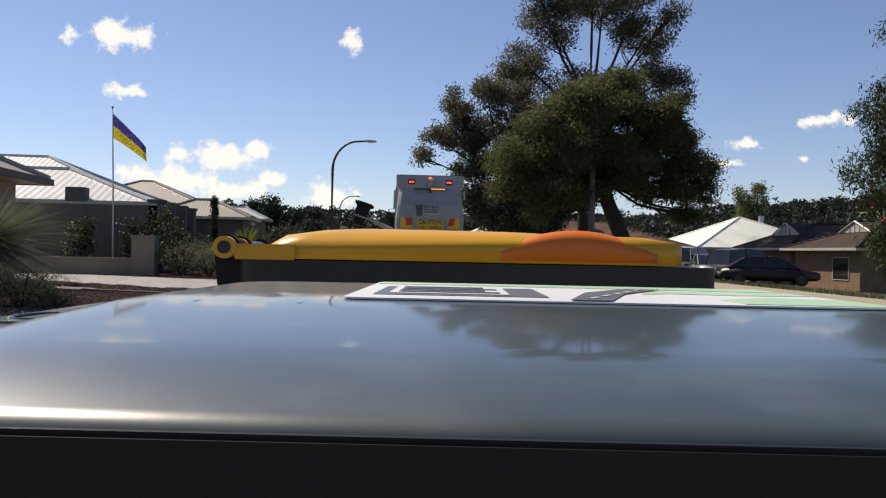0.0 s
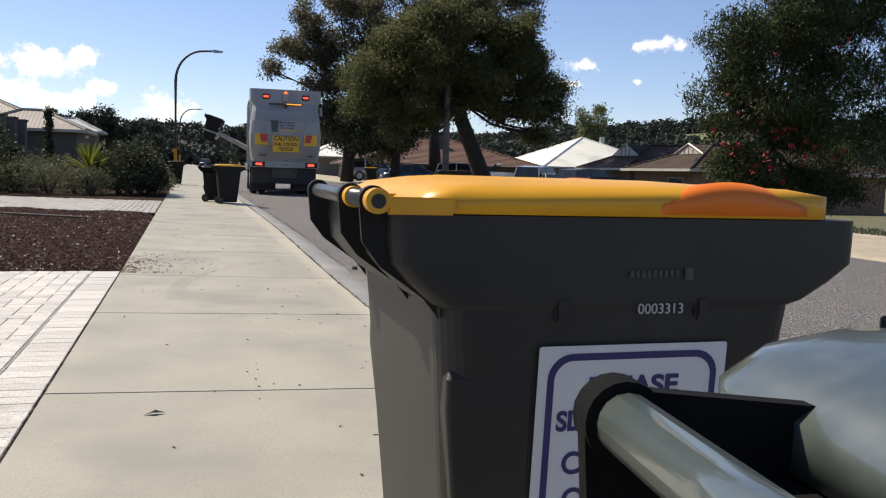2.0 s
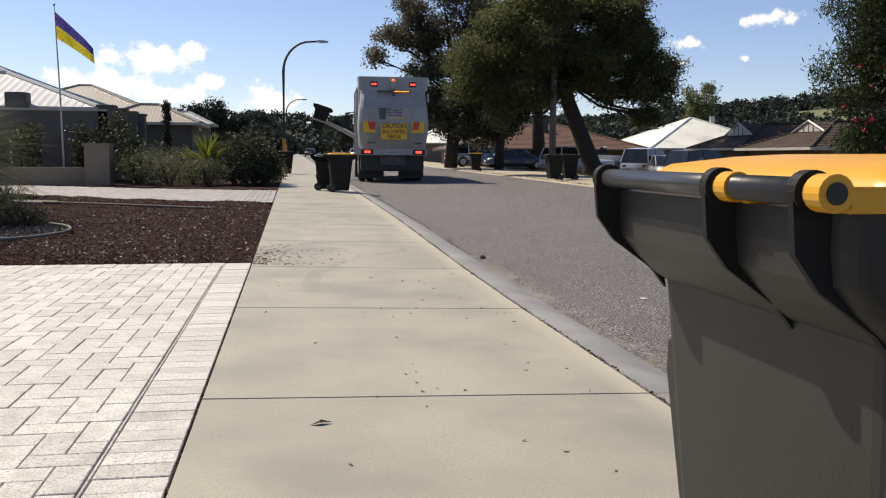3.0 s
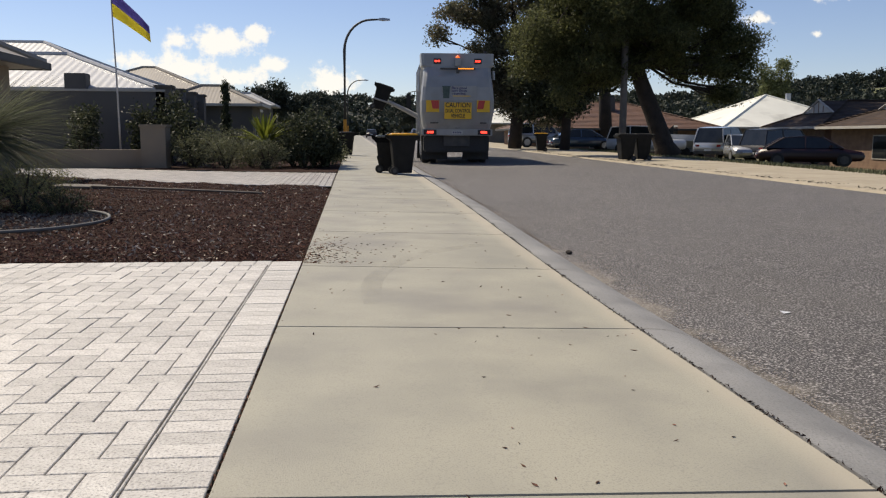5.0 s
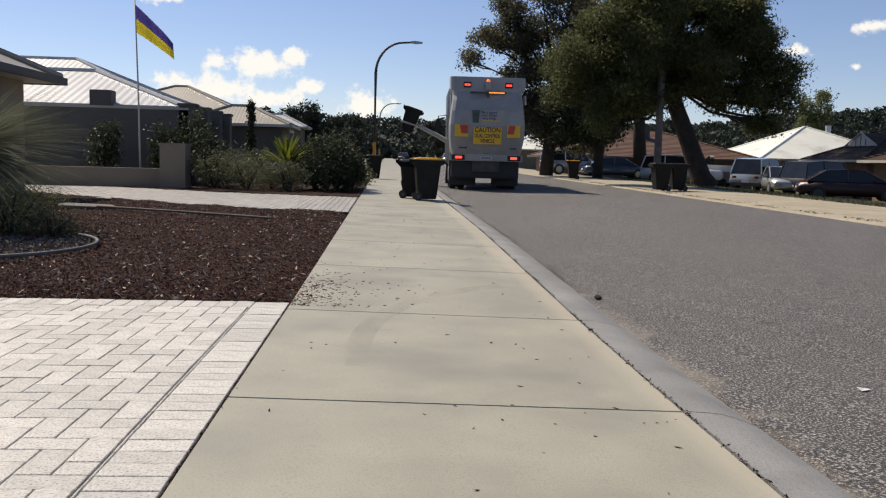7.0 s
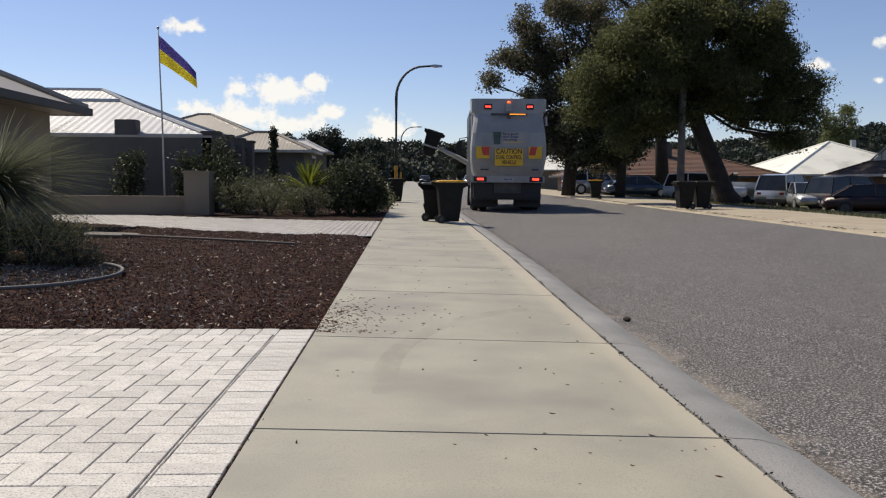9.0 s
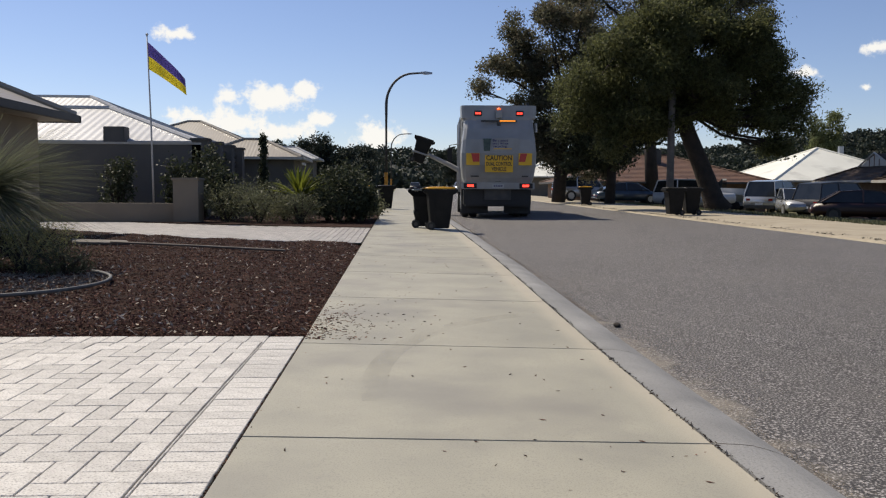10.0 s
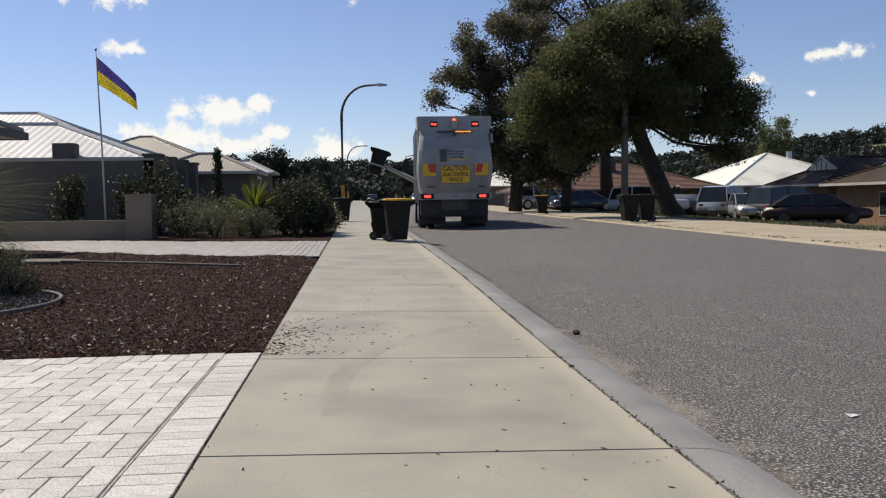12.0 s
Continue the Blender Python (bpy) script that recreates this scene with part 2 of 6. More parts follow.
    leaf_grey=leafy("grey_green_leaves", (0.16, 0.165, 0.10), (0.10, 0.112, 0.06), (0.24, 0.21, 0.14), trans=0.35),
    leaf_dry=leafy("dry_yellow_leaves", (0.33, 0.30, 0.13), (0.20, 0.21, 0.10), (0.42, 0.34, 0.16), 0.5, trans=0.4),
    leaf_lime=leafy("yellow_green_fronds", (0.22, 0.24, 0.035), (0.12, 0.15, 0.03)),
    leaf_light=leafy("light_green_leaves", (0.21, 0.235, 0.11), (0.14, 0.165, 0.075), (0.26, 0.26, 0.15), trans=0.4),
    leaf_far=leafy("far_leaves", (0.046, 0.058, 0.042), (0.032, 0.043, 0.032), (0.062, 0.068, 0.048), trans=0.15),
    needle=leafy("spiky_leaves", (0.20, 0.22, 0.14), (0.13, 0.145, 0.09), (0.30, 0.28, 0.19), trans=0.3),
    wall_tan=mat("tan_render", (0.215, 0.183, 0.142), (0.18, 0.152, 0.12), 1.2, 0.85, 0.3, 60),
    # grey render; also the darkened stand-in for shaded walls down the street
    wall_grey_shaded=mat("grey_and_shaded_render", (0.128, 0.116, 0.102), (0.10, 0.092, 0.082), 0.9, 0.85, 0.3, 50, stain=((0.09, 0.087, 0.084), 0.7, 0.5)),
    wall_brick=mat("brown_brick", (0.20, 0.125, 0.08), (0.15, 0.09, 0.06), 3, 0.85, 0.4, 20, wave=('Z', 1.85, 0.6)),
    roof_white=mat("pale_metal_roof", (0.47, 0.47, 0.46), (0.41, 0.41, 0.40), 0.5, 0.4, 0.5, 4, metal=0.0, wave=('X', 1.1, 1.5), dist=0.010),
    roof_tan=mat("tan_metal_roof", (0.32, 0.285, 0.23), (0.27, 0.24, 0.195), 0.5, 0.45, 0.3, 4, metal=0.0, wave=('X', 1.6, 1.0), dist=0.012),
    roof_cream=mat("cream_metal_roof", (0.76, 0.76, 0.68), (0.66, 0.66, 0.59), 0.4, 0.5, 0.3, 4, wave=('X', 0.5, 1.0), dist=0.012, stain=((0.3, 0.29, 0.25), 0.5, 0.5)),
    roof_tile=mat("brown_roof_tile", (0.082, 0.056, 0.043), (0.055, 0.039, 0.031), 1.2, 0.85, 0.9, 10, spec=0.2, wave=('Z', 3.2, 3.0), dist=0.05, stain=((0.11, 0.09, 0.075), 0.8, 0.4)),
    roof_terra=mat("terracotta_tile", (0.145, 0.074, 0.044), (0.10, 0.052, 0.034), 1.2, 0.7, 0.9, 10, wave=('Z', 3.0, 3.0), dist=0.05),
    fascia=mat("dark_fascia", (0.06, 0.055, 0.05), (0.045, 0.042, 0.04), 2, 0.5, 0.05),
    fascia_pale=mat("pale_fascia", (0.42, 0.40, 0.36), (0.36, 0.34, 0.3), 2, 0.5, 0.05),
    flag_blue=leafy("blue_cloth", (0.15, 0.12, 0.42), (0.12, 0.10, 0.36), trans=0.5),
    flag_yellow=leafy("yellow_cloth", (0.78, 0.68, 0.08), (0.7, 0.6, 0.07), trans=0.5),
    hill=mat("wooded_hill", (0.020, 0.025, 0.019), (0.028, 0.032, 0.024), 0.02, 0.95, 0.0),
    paddock=mat("paddock_grass", (0.14, 0.15, 0.07), (0.10, 0.11, 0.055), 0.03, 0.95, 0.0),
    car_silver=mat("silver_car_paint", (0.42, 0.43, 0.44), (0.38, 0.39, 0.40), 2, 0.25, 0.02, metal=0.5, coat=0.5),
    car_white=mat("white_car_paint", (0.6, 0.61, 0.62), (0.55, 0.56, 0.57), 2, 0.25, 0.02, coat=0.5),
    # charcoal and red paint, both deepened by the tree shade over the cars
    car_dark=mat("shaded_charcoal_car_paint", (0.012, 0.012, 0.016), (0.015, 0.015, 0.018), 2, 0.4, 0.02, coat=0.1),
    car_red=mat("shaded_red_car_paint", (0.022, 0.005, 0.008), (0.017, 0.004, 0.006), 2, 0.4, 0.02, coat=0.1),
    car_blue=mat("blue_car_paint", (0.03, 0.06, 0.11), (0.025, 0.05, 0.09), 2, 0.25, 0.02, coat=0.5),
    orange_paint=mat("orange_band_paint", (0.55, 0.25, 0.02), (0.48, 0.22, 0.02), 3, 0.5, 0.05),
    solar=mat("solar_panel", (0.02, 0.025, 0.045), (0.025, 0.03, 0.05), 1, 0.15, 0.0),
)


def film(m, amount, scale):
    """A patchy thin film: the surface shows through it."""
    n, l = m.node_tree.nodes, m.node_tree.links
    t = n.new("ShaderNodeTexNoise")
    t.inputs["Scale"].default_value = scale
    r = n.new("ShaderNodeMapRange")
    r.inputs[1].default_value, r.inputs[2].default_value, r.inputs[4].default_value = .35, .7, amount
    l.new(t.outputs["Fac"], r.inputs[0])
    x = n.new("ShaderNodeMixShader")
    l.new(r.outputs[0], x.inputs[0])
    l.new(n.new("ShaderNodeBsdfTransparent").outputs[0], x.inputs[1])
    l.new(n["Principled BSDF"].outputs[0], x.inputs[2])
    l.new(x.outputs[0], n["Material Output"].inputs[0])
    return m


M["lidgreen"].node_tree.nodes["Principled BSDF"].inputs["Coat Roughness"].default_value = .07
M["tyre_film"] = film(mat("tyre_film", (0.12, 0.118, 0.112), (0.16, 0.155, 0.145), 6, 0.8, 0.0), .13, 5.0)


# ---- building helpers ----
def link(name, me, parent=None, label=""):
    ob = new(name, me)
    if parent is not None:
        ob.parent = parent
    if label:
        ob["label"] = label
    return ob


def part(name, bm, material, parent=None, label="", smooth=False):
    me = bpy.data.meshes.new(name)
    bmesh.ops.recalc_face_normals(bm, faces=bm.faces)
    if smooth:
        for f in bm.faces:
            f.smooth = True
    bm.to_mesh(me)
    bm.free()
    me.materials.append(material)
    return link(name, me, parent, label)


def thing(name, label, category, at=(0, 0, 0), turn=0.0, group="", kind=""):
    ob = new(name)
    ob.matrix_basis = pose(*at, 0, 0, turn)
    return tagged(ob, label, category, group, kind)


def setting(ob, label, category):
    return tagged(ob, label, category, kind="structure")


def box(bm, x0, x1, y0, y1, z0, z1, bevel=0.0):
    t = bmesh.new()
    bmesh.ops.create_cube(t, size=1)
    for v in t.verts:
        v.co = Vector(((x0 + x1) / 2 + v.co.x * (x1 - x0), (y0 + y1) / 2 + v.co.y * (y1 - y0), (z0 + z1) / 2 + v.co.z * (z1 - z0)))
    if bevel:
        bmesh.ops.bevel(t, geom=t.edges[:], offset=bevel, segments=2, affect='EDGES')
    join(bm, t)
    return bm


def join(bm, t):
    me = bpy.data.meshes.new("tmp")
    t.to_mesh(me)
    t.free()
    bm.from_mesh(me)
    bpy.data.meshes.remove(me)


def bx(*a, bevel=0.0):
    return box(bmesh.new(), *a, bevel=bevel)


def tube(bm, pts, radii, seg=10, cap=True):
    """A tapered tube through pts."""
    pts = [Vector(p) for p in pts]
    if not isinstance(radii, (list, tuple)):
        radii = [radii] * len(pts)
    rings = []
    for i, p in enumerate(pts):
        d = (pts[min(i + 1, len(pts) - 1)] - pts[max(i - 1, 0)]).normalized()
        q = d.to_track_quat('Z', 'Y')
        rings.append([bm.verts.new(p + q @ Vector((math.cos(a) * radii[i], math.sin(a) * radii[i], 0))) for a in [2 * math.pi * k / seg for k in range(seg)]])
    skin(bm, rings, True, cap)
    return bm


def skin(bm, rings, closed=True, cap=True):
    n = len(rings[0])
    for a, b in zip(rings, rings[1:]):
        for k in range(n if closed else n - 1):
            bm.faces.new((a[k], a[(k + 1) % n], b[(k + 1) % n], b[k]))
    if cap:
        bm.faces.new(rings[0][::-1])
        bm.faces.new(rings[-1])


def loft(bm, sections, cap=True):
    """Rings of points, one after another."""
    skin(bm, [[bm.verts.new(p) for p in s] for s in sections], True, cap)
    return bm


def rrect(x0, x1, y0, y1, z, r, n=6):
    """A rounded rectangle at height z."""
    out = []
    for cx, cy, a0 in ((x1 - r, y1 - r, 0), (x0 + r, y1 - r, 90), (x0 + r, y0 + r, 180), (x1 - r, y0 + r, 270)):
        for k in range(n + 1):
            a = radians(a0 + 90 * k / n)
            out.append((cx + r * math.cos(a), cy + r * math.sin(a), z))
    return out


def lettering(name, text, size, material, parent, m, label="", bold=0.0):
    cu = bpy.data.curves.new("text", 'FONT')
    cu.body, cu.size, cu.align_x, cu.align_y, cu.extrude, cu.offset = text, size, 'CENTER', 'CENTER', 0.0008, bold
    tmp = bpy.data.objects.new("text", cu)
    me = bpy.data.meshes.new_from_object(tmp)
    bpy.data.objects.remove(tmp)
    me.materials.clear()
    me.materials.append(material)
    ob = link(name, me, parent, label)
    ob.matrix_basis = m
    return ob


def mesh_from(name, verts, faces, material, parent=None, label=""):
    me = bpy.data.meshes.new(name)
    me.from_pydata(verts, [], faces)
    me.materials.append(material)
    return link(name, me, parent, label)


def rise(y):
    """The street climbs gently beyond the first driveway."""
    return 0.0066 * (min(max(y, 9.3), 230.0) - 9.3)


def swing(y):
    """The kerb eases away from the gardens beyond the first driveway."""
    return 0.12 * min(max((y - 7.5) / 8.0, 0.0), 1.0)


def ground_z(x, y):
    side = 0.0
    if x > 14.0:
        side = -0.06 * min(x - 14.0, 15.0)
    return rise(y) + side - 0.05


def strip(name, profile, ys, material, label, category, skirt=0.25):
    """A band along the street with a given cross profile."""
    bm = bmesh.new()
    rings = []
    prof = profile + [(profile[-1][0], profile[-1][1] - skirt), (profile[0][0], profile[0][1] - skirt)]
    for y in ys:
        rings.append([(x + (swing(y) if 1 < x < 4 else 0), y, z + rise(y)) for x, z in prof])
    loft(bm, rings)
    return setting(part(name, bm, material), label, category)

# ---- ground, road, footpath ----
gx = [-1800, -300, -80, -30, -12, -6, -3, -1, 0, 2, 6, 10, 14, 17, 20, 24, 29, 45, 90, 300, 1800]
gy = [-300, -60, -10, 0, 9.3, 20, 35, 60, 100, 160, 230, 400, 900, 2500]
gverts = [(x, y, ground_z(x, y) - (0.10 if x <= 14 else 0.0)) for y in gy for x in gx]
gfaces = [(j * len(gx) + i, j * len(gx) + i + 1, (j + 1) * len(gx) + i + 1, (j + 1) * len(gx) + i) for j in range(len(gy) - 1) for i in range(len(gx) - 1)]
setting(mesh_from("ground", gverts, gfaces, M["soil"]), "dry patchy grass ground of a suburban street", "ground")
YS = [-12, 7.5, 9.3, 15.5, 40, 90, 160, 230, 330]
strip("road", [(2.28, -0.118), (3.2, -0.095), (6.3, -0.035), (9.4, -0.07), (10.3, -0.10)], YS, M["asphalt"], "worn grey asphalt road with pale stone chips", "road")
strip("kerb", [(1.962, -0.052), (2.03, -0.0545), (2.08, -0.059), (2.13, -0.068), (2.18, -0.081), (2.23, -0.0985), (2.28, -0.118)], YS, M["kerb"], "low grey concrete mountable kerb beside the footpath", "kerb")
strip("kerb_far", [(10.3, -0.099), (10.33, -0.05), (10.62, -0.04)], YS, M["verge"], "low sandy concrete kerb across the road", "kerb")
strip("pavement", [(10.62, -0.042), (12.0, -0.03), (14.6, -0.06)], YS, M["verge"], "sandy beige concrete verge across the road", "pavement")

# bedding under the pavers and the mulch
bm = bmesh.new()
box(bm, -9, -0.004, -6, 9.30, -0.3, -0.012)
setting(part("driveway", bm, M["joint"]), "driveway of pale concrete pavers in herringbone", "driveway")
def second_drive_edges(x):
    """Near and far edge of the neighbour's driveway, which swings away from the street."""
    u = max(0.0, -x)
    return 18.55 + 0.30 * u + 0.045 * u * u, 23.8 + 0.18 * u + 0.035 * u * u


bm = bmesh.new()
bmesh.ops.create_grid(bm, x_segments=60, y_segments=70, size=0.5)
for v in bm.verts:
    x = -7.5 + 7.49 * (v.co.x + 0.5)
    y = 9.30 + (second_drive_edges(x)[0] + .05 - 9.30) * (v.co.y + 0.5)
    z = rise(y) + 0.012 + 0.03 * noise.noise((x * 1.7, y * 1.7, 0)) + 0.012 * noise.noise((x * 7, y * 7, 4))
    z -= 0.05 * max(0, (x + 0.25) / 0.25) + 0.03 * max(0, 1 - (y - 9.30) / 0.3)
    v.co = Vector((x, y, z))
setting(part("mulch_bed", bm, M["mulch"]), "garden bed of dark red-brown bark mulch", "garden bed")


bm = bmesh.new()
xs = [0 - 0.5 * i for i in range(27)]
for lo, dz in ((0, 0.0),):
    prev = None
    for x in xs:
        a, b = second_drive_edges(x)
        row = [bm.verts.new((x, y, rise(y) + 0.0)) for y in (a, (a + b) / 2, b)]
        if prev:
            for k in range(2):
                bm.faces.new((prev[k], prev[k + 1], row[k + 1], row[k]))
        prev = row
setting(part("driveway_far", bm, M["joint"]), "neighbour's curving driveway of grey pavers", "driveway")

bm = bmesh.new()
prev = None
for x in [0 - 0.4 * i for i in range(30)]:
    a = second_drive_edges(x)[1]
    row = [bm.verts.new((x, a + k * 2.2, rise(a + k * 2.2) + 0.02 + 0.04 * noise.noise((x, k * 2.0, 7)))) for k in range(7)]
    if prev:
        for k in range(6):
            bm.faces.new((prev[k], prev[k + 1], row[k + 1], row[k]))
    prev = row
setting(part("mulch_bed_far", bm, M["mulch"]), "neighbour's garden bed of dark bark mulch", "garden bed")


# ---- wheeled bins ----
def make_bin(at, turn, lid_mat, label, big=True, body_mat=None):
    """A two-wheeled bin: handle and hinge towards -x, front lip towards +x, centred on its footprint."""
    body_mat = body_mat or M["black"]
    t = thing("wheelie_bin", label, "bin", at, turn, group="wheelie bins")
    L, W, H = (0.60, 0.56, 0.975) if big else (0.46, 0.42, 0.911)
    hx, hw = L / 2, W / 2
    bm = bmesh.new()
    secs = []
    for z, a0, a1, w in ((0.045, -hx + .09, hx - .11, hw - .075), (0.06, -hx + .07, hx - .09, hw - .06), (0.30, -hx + .045, hx - .06, hw - .038), (0.60, -hx + .02, hx - .03, hw - .015), (H - .13, -hx, hx, hw)):
        secs.append(rrect(a0, a1, -w, w, z, 0.045))
    loft(bm, secs)
    body = part("body", bm, body_mat, t, smooth=False)
    # shoulder that flares out to the rim
    bm = bmesh.new()
    loft(bm, [rrect(-hx - .001, hx + .001, -hw - .001, hw + .001, H - .135, .04), rrect(-hx - .012, hx + .018, -hw - .004, hw + .004, H - .128, .035), rrect(-hx - .045, hx + .065, -hw - .006, hw + .006, H - .098, .03), rrect(-hx - .07, hx + .103, -hw - .007, hw + .007, H - .070, .03),
              rrect(-hx - .075, hx + .104, -hw - .008, hw + .008, H - .035, .03), rrect(-hx - .075, hx + .104, -hw - .008, hw + .008, H, .03)])
    # the small bin's rim is blackened to stand for its shadowed hinge cavity
    part("rim", bm, body_mat if big else M["shade_black"], t)
    bm = bmesh.new()
    box(bm, hx + .100, hx + .110, -hw + .02, hw - .02, H - .07, H - .03, .004)
    comb = part("lifting_comb", bm, M["dust_black"], t)
    for k in range(7):
        y = -hw + .06 + (W - .12) * k / 6
        part("comb_tooth", bx(hx + .06, hx + .104, y - .006, y + .006, H - .085, H - .050, bevel=.002), M["dust_black"], comb)
    # vertical ribs on each side
    for s in (-1, 1):
        for fx in (-0.19, 0.2):
            bm = bx(fx * L - .012, fx * L + .012, min(s * (hw - .03), s * (hw + .008)), max(s * (hw - .03), s * (hw + .008)), H - .155, H - .118, bevel=.005)
            part("side_rib", bm, body_mat, t)
    # wheel housing low on the hinge side
    up = .75 if big else .44
    bm = bmesh.new()
    loft(bm, [rrect(-hx + .08, -hx + .15, -hw + .045, hw - .045, .12, .008), rrect(-hx + .016, -hx + .15, -hw + .006, hw - .006, up - .06, .008), rrect(-hx + .016, -hx + .15, -hw + .006, hw - .006, up - .012, .008), rrect(-hx + .022, -hx + .145, -hw + .014, hw - .014, up, .008)])
    part("wheel_housing", bm, body_mat, t, smooth=False)
    for s in (-1, 1):
        bm = bmesh.new()
        tube(bm, [(-hx + .07, s * (hw - .065), .10), (-hx + .07, s * (hw - .015), .10)], .10, 20)
        wh = part("wheel", bm, M["tyre"], t)
        bm = bmesh.new()
        tube(bm, [(-hx + .07, s * (hw - .02), .10), (-hx + .07, s * (hw - .009), .10)], .045, 14)
        part("hub", bm, M["darksteel"], wh)
    bm = bmesh.new()
    tube(bm, [(-hx + .07, -hw + .05, .10), (-hx + .07, hw - .05, .10)], .012, 8)
    part("axle", bm, M["steel"], t)
    # handle bar on three webs
    hz, hxx = (H + .018, -hx - .095) if big else (H + .026, -hx - .108)
    he = hw - .01 if big else .13
    bm = bmesh.new()
    tube(bm, [(hxx, -he, hz), (hxx, he, hz)], .0135 if big else .0125, 16)
    part("handle_bar", bm, M["black_gloss" if big else "lidgreen"], t, "worn glossy handle bar", smooth=True)
    for f in (-.97, -0.33, .97):
        yy = f * (he - .002)
        bm = bmesh.new()
        rr = .0205 if big else .0165
        tube(bm, [(hxx, yy - .008, hz), (hxx, yy + .008, hz)], rr, 20)
        out = [(hxx - rr * .95, hz), (hxx, hz + rr * .75), (-hx, hz + .002), (-hx, H - .06), (hxx + .02, H - .06), (hxx - rr * .7, H - .03)] if not big else [(hxx - rr * .95, hz - .004), (hxx + rr * .9, hz - .006), (-hx - .05, H - .004), (-hx - .02, H - .03), (-hx + .004, H - .150), (-hx - .02, H - .120), (hxx + .012, H - .075), (hxx - rr * .7, H - .04)]
        loft(bm, [[(x, yy + dy, z) for x, z in out] for dy in (-.0045, .0045)])
        part("handle_web", bm, M["dust_black"] if big else M["shade_black"], t)
    # lid
    lid = None
    bm = bmesh.new()
    x0, x1 = (-hx - .035 if big else -hx - .034), hx + .045
    top = H + .051
    loft(bm, [rrect(x0, x1, -hw - .012, hw + .012, H + .002, .03), rrect(x0, x1, -hw - .012, hw + .012, H + .026, .03), rrect(x0 + .03, x1 - .05, -hw + .01, hw - .01, H + .040, .05),
              rrect(x0 + .09, x1 - .16, -hw + .06, hw - .06, top, .08), rrect(x0 + .14, x1 - .24, -hw + .12, hw - .12, top + .004, .06)] if big else
         [rrect(x0, x1, -hw - .012, hw + .012, H + .002, .05), rrect(x0, x1, -hw - .012, hw + .012, H + .024, .05), rrect(x0 + .022, x1 - .003, -hw - .0105, hw + .009, H + .039, .047), rrect(x0 + .05, x1 - .012, -hw - .004, hw, H + .0465, .045), rrect(x0 + .085, x1 - .05, -hw + .02, hw - .03, H + .0505, .03)])
    if big:
        # the skirt deepens from the hinge towards the hand grips
        for v in bm.verts:
            f = min(1.0, max(0.0, (v.co.x - x0 - .08) / (L * .62)))
            if abs(v.co.z - H - .026) < 1e-4:
                v.co.z += -.006 + .018 * f
            elif abs(v.co.z - H - .040) < 1e-4:
                v.co.z += .008 * f
    lid = part("lid", bm, lid_mat, t, smooth=True)
    for f in (-1, -0.44) if big else ():
        yy = f * (hw - .012) + (.02 if f > 0 else -.02) * (1 if abs(f) == 1 else 0)
        bm = bmesh.new()
        tube(bm, [(hxx, yy - .012, hz), (hxx, yy + .012, hz)], .0175 if abs(f) == 1 else .0165, 18)
        box(bm, hxx + .012, x0 + .05, yy - .011, yy + .011, hz - .018, hz + .006, .004)
        part("hinge_lug", bm, lid_mat, lid)
        if abs(f) == 1:
            bm = bmesh.new()
            s = 1 if f > 0 else -1
            tube(bm, [(hxx, yy, hz), (hxx, yy + s * .0135, hz)], .0102, 14)
            part("hinge_pin", bm, M["ink"], lid)
    return t, lid, (hx, hw, H)


def lid_arches(lid, dims, material, label):
    """Half-moon hand grips along the two sides of the lid's front."""
    hx, hw, H = dims
    for s in (-1, 1):
        bm = bmesh.new()
        secs = []
        for k in range(15):
            f = k / 14
            x = hx * 0.12 + f * (hx * 0.86)
            h = 0.036 * math.sin(math.pi * f) ** 0.75 + 0.003
            y0, y1 = s * (hw + .0125), s * (hw - .055)
            z = H + .018
            secs.append([(x, y0, z - .012), (x, y0, z + h * .62), (x, s * (hw - .008), z + h), (x, y1, z + h * .9), (x, y1, z - .012)])
        loft(bm, secs)
        part("hand_grip", bm, material, lid, label, smooth=True)


# the recycling bin with the road-safety sign, on the footpath near the kerb
YB = (1.239, 2.128, -0.03)
ybin, ylid, yd = make_bin(YB, 0, M["yellow"], "black recycling bin, bright yellow lid, road safety sign")
lid_arches(ylid, yd, M["orange"], "orange translucent grip")
FACE = pose(0, 0, 0, 90, 0, 0)


def on_face(x, z, y=-0.2955, lean=2.8):
    return pose(x - YB[0], y, z - YB[2], 90 + lean, 0, 0)


lettering("serial_number", "0003313", 0.0225, M["grey_print"], ybin, on_face(1.286, 0.808, -0.2865, 0), "pale stamped number")
bm = bmesh.new()
for k in range(9):
    box(bm, -0.046 + k * 0.0095, -0.0395 + k * 0.0095, -0.005, 0.005, 0, 0.0006)
box(bm, 0.046, 0.060, -0.009, 0.009, 0, 0.0006)
ob = part("faint_mark", bm, M["faint_print"], ybin, "worn row of stamped marks")
ob.matrix_basis = on_face(1.276, 0.862, -0.2895, 0)
sign = part("safety_sign", loft(bmesh.new(), [rrect(-.136, .136, -.215, .215, 0, .004), rrect(-.136, .136, -.215, .215, .0012, .004)]), M["white"], ybin, "white printed plastic sign with a blue border")
sign.matrix_basis = on_face(1.250, 0.506, -0.2635, 4.3)
sign.scale = (1.16, 1.16, 1)
bm = bmesh.new()
o = [bm.verts.new(p) for p in rrect(-.123, .123, -.200, .205, .0018, .034, 8)]
i = [bm.verts.new(p) for p in rrect(-.1135, .1135, -.1905, .1955, .0018, .026, 8)]
for k in range(len(o)):
    bm.faces.new((o[k], o[(k + 1) % len(o)], i[(k + 1) % len(o)], i[k]))
part("border", bm, M["navy"], sign)
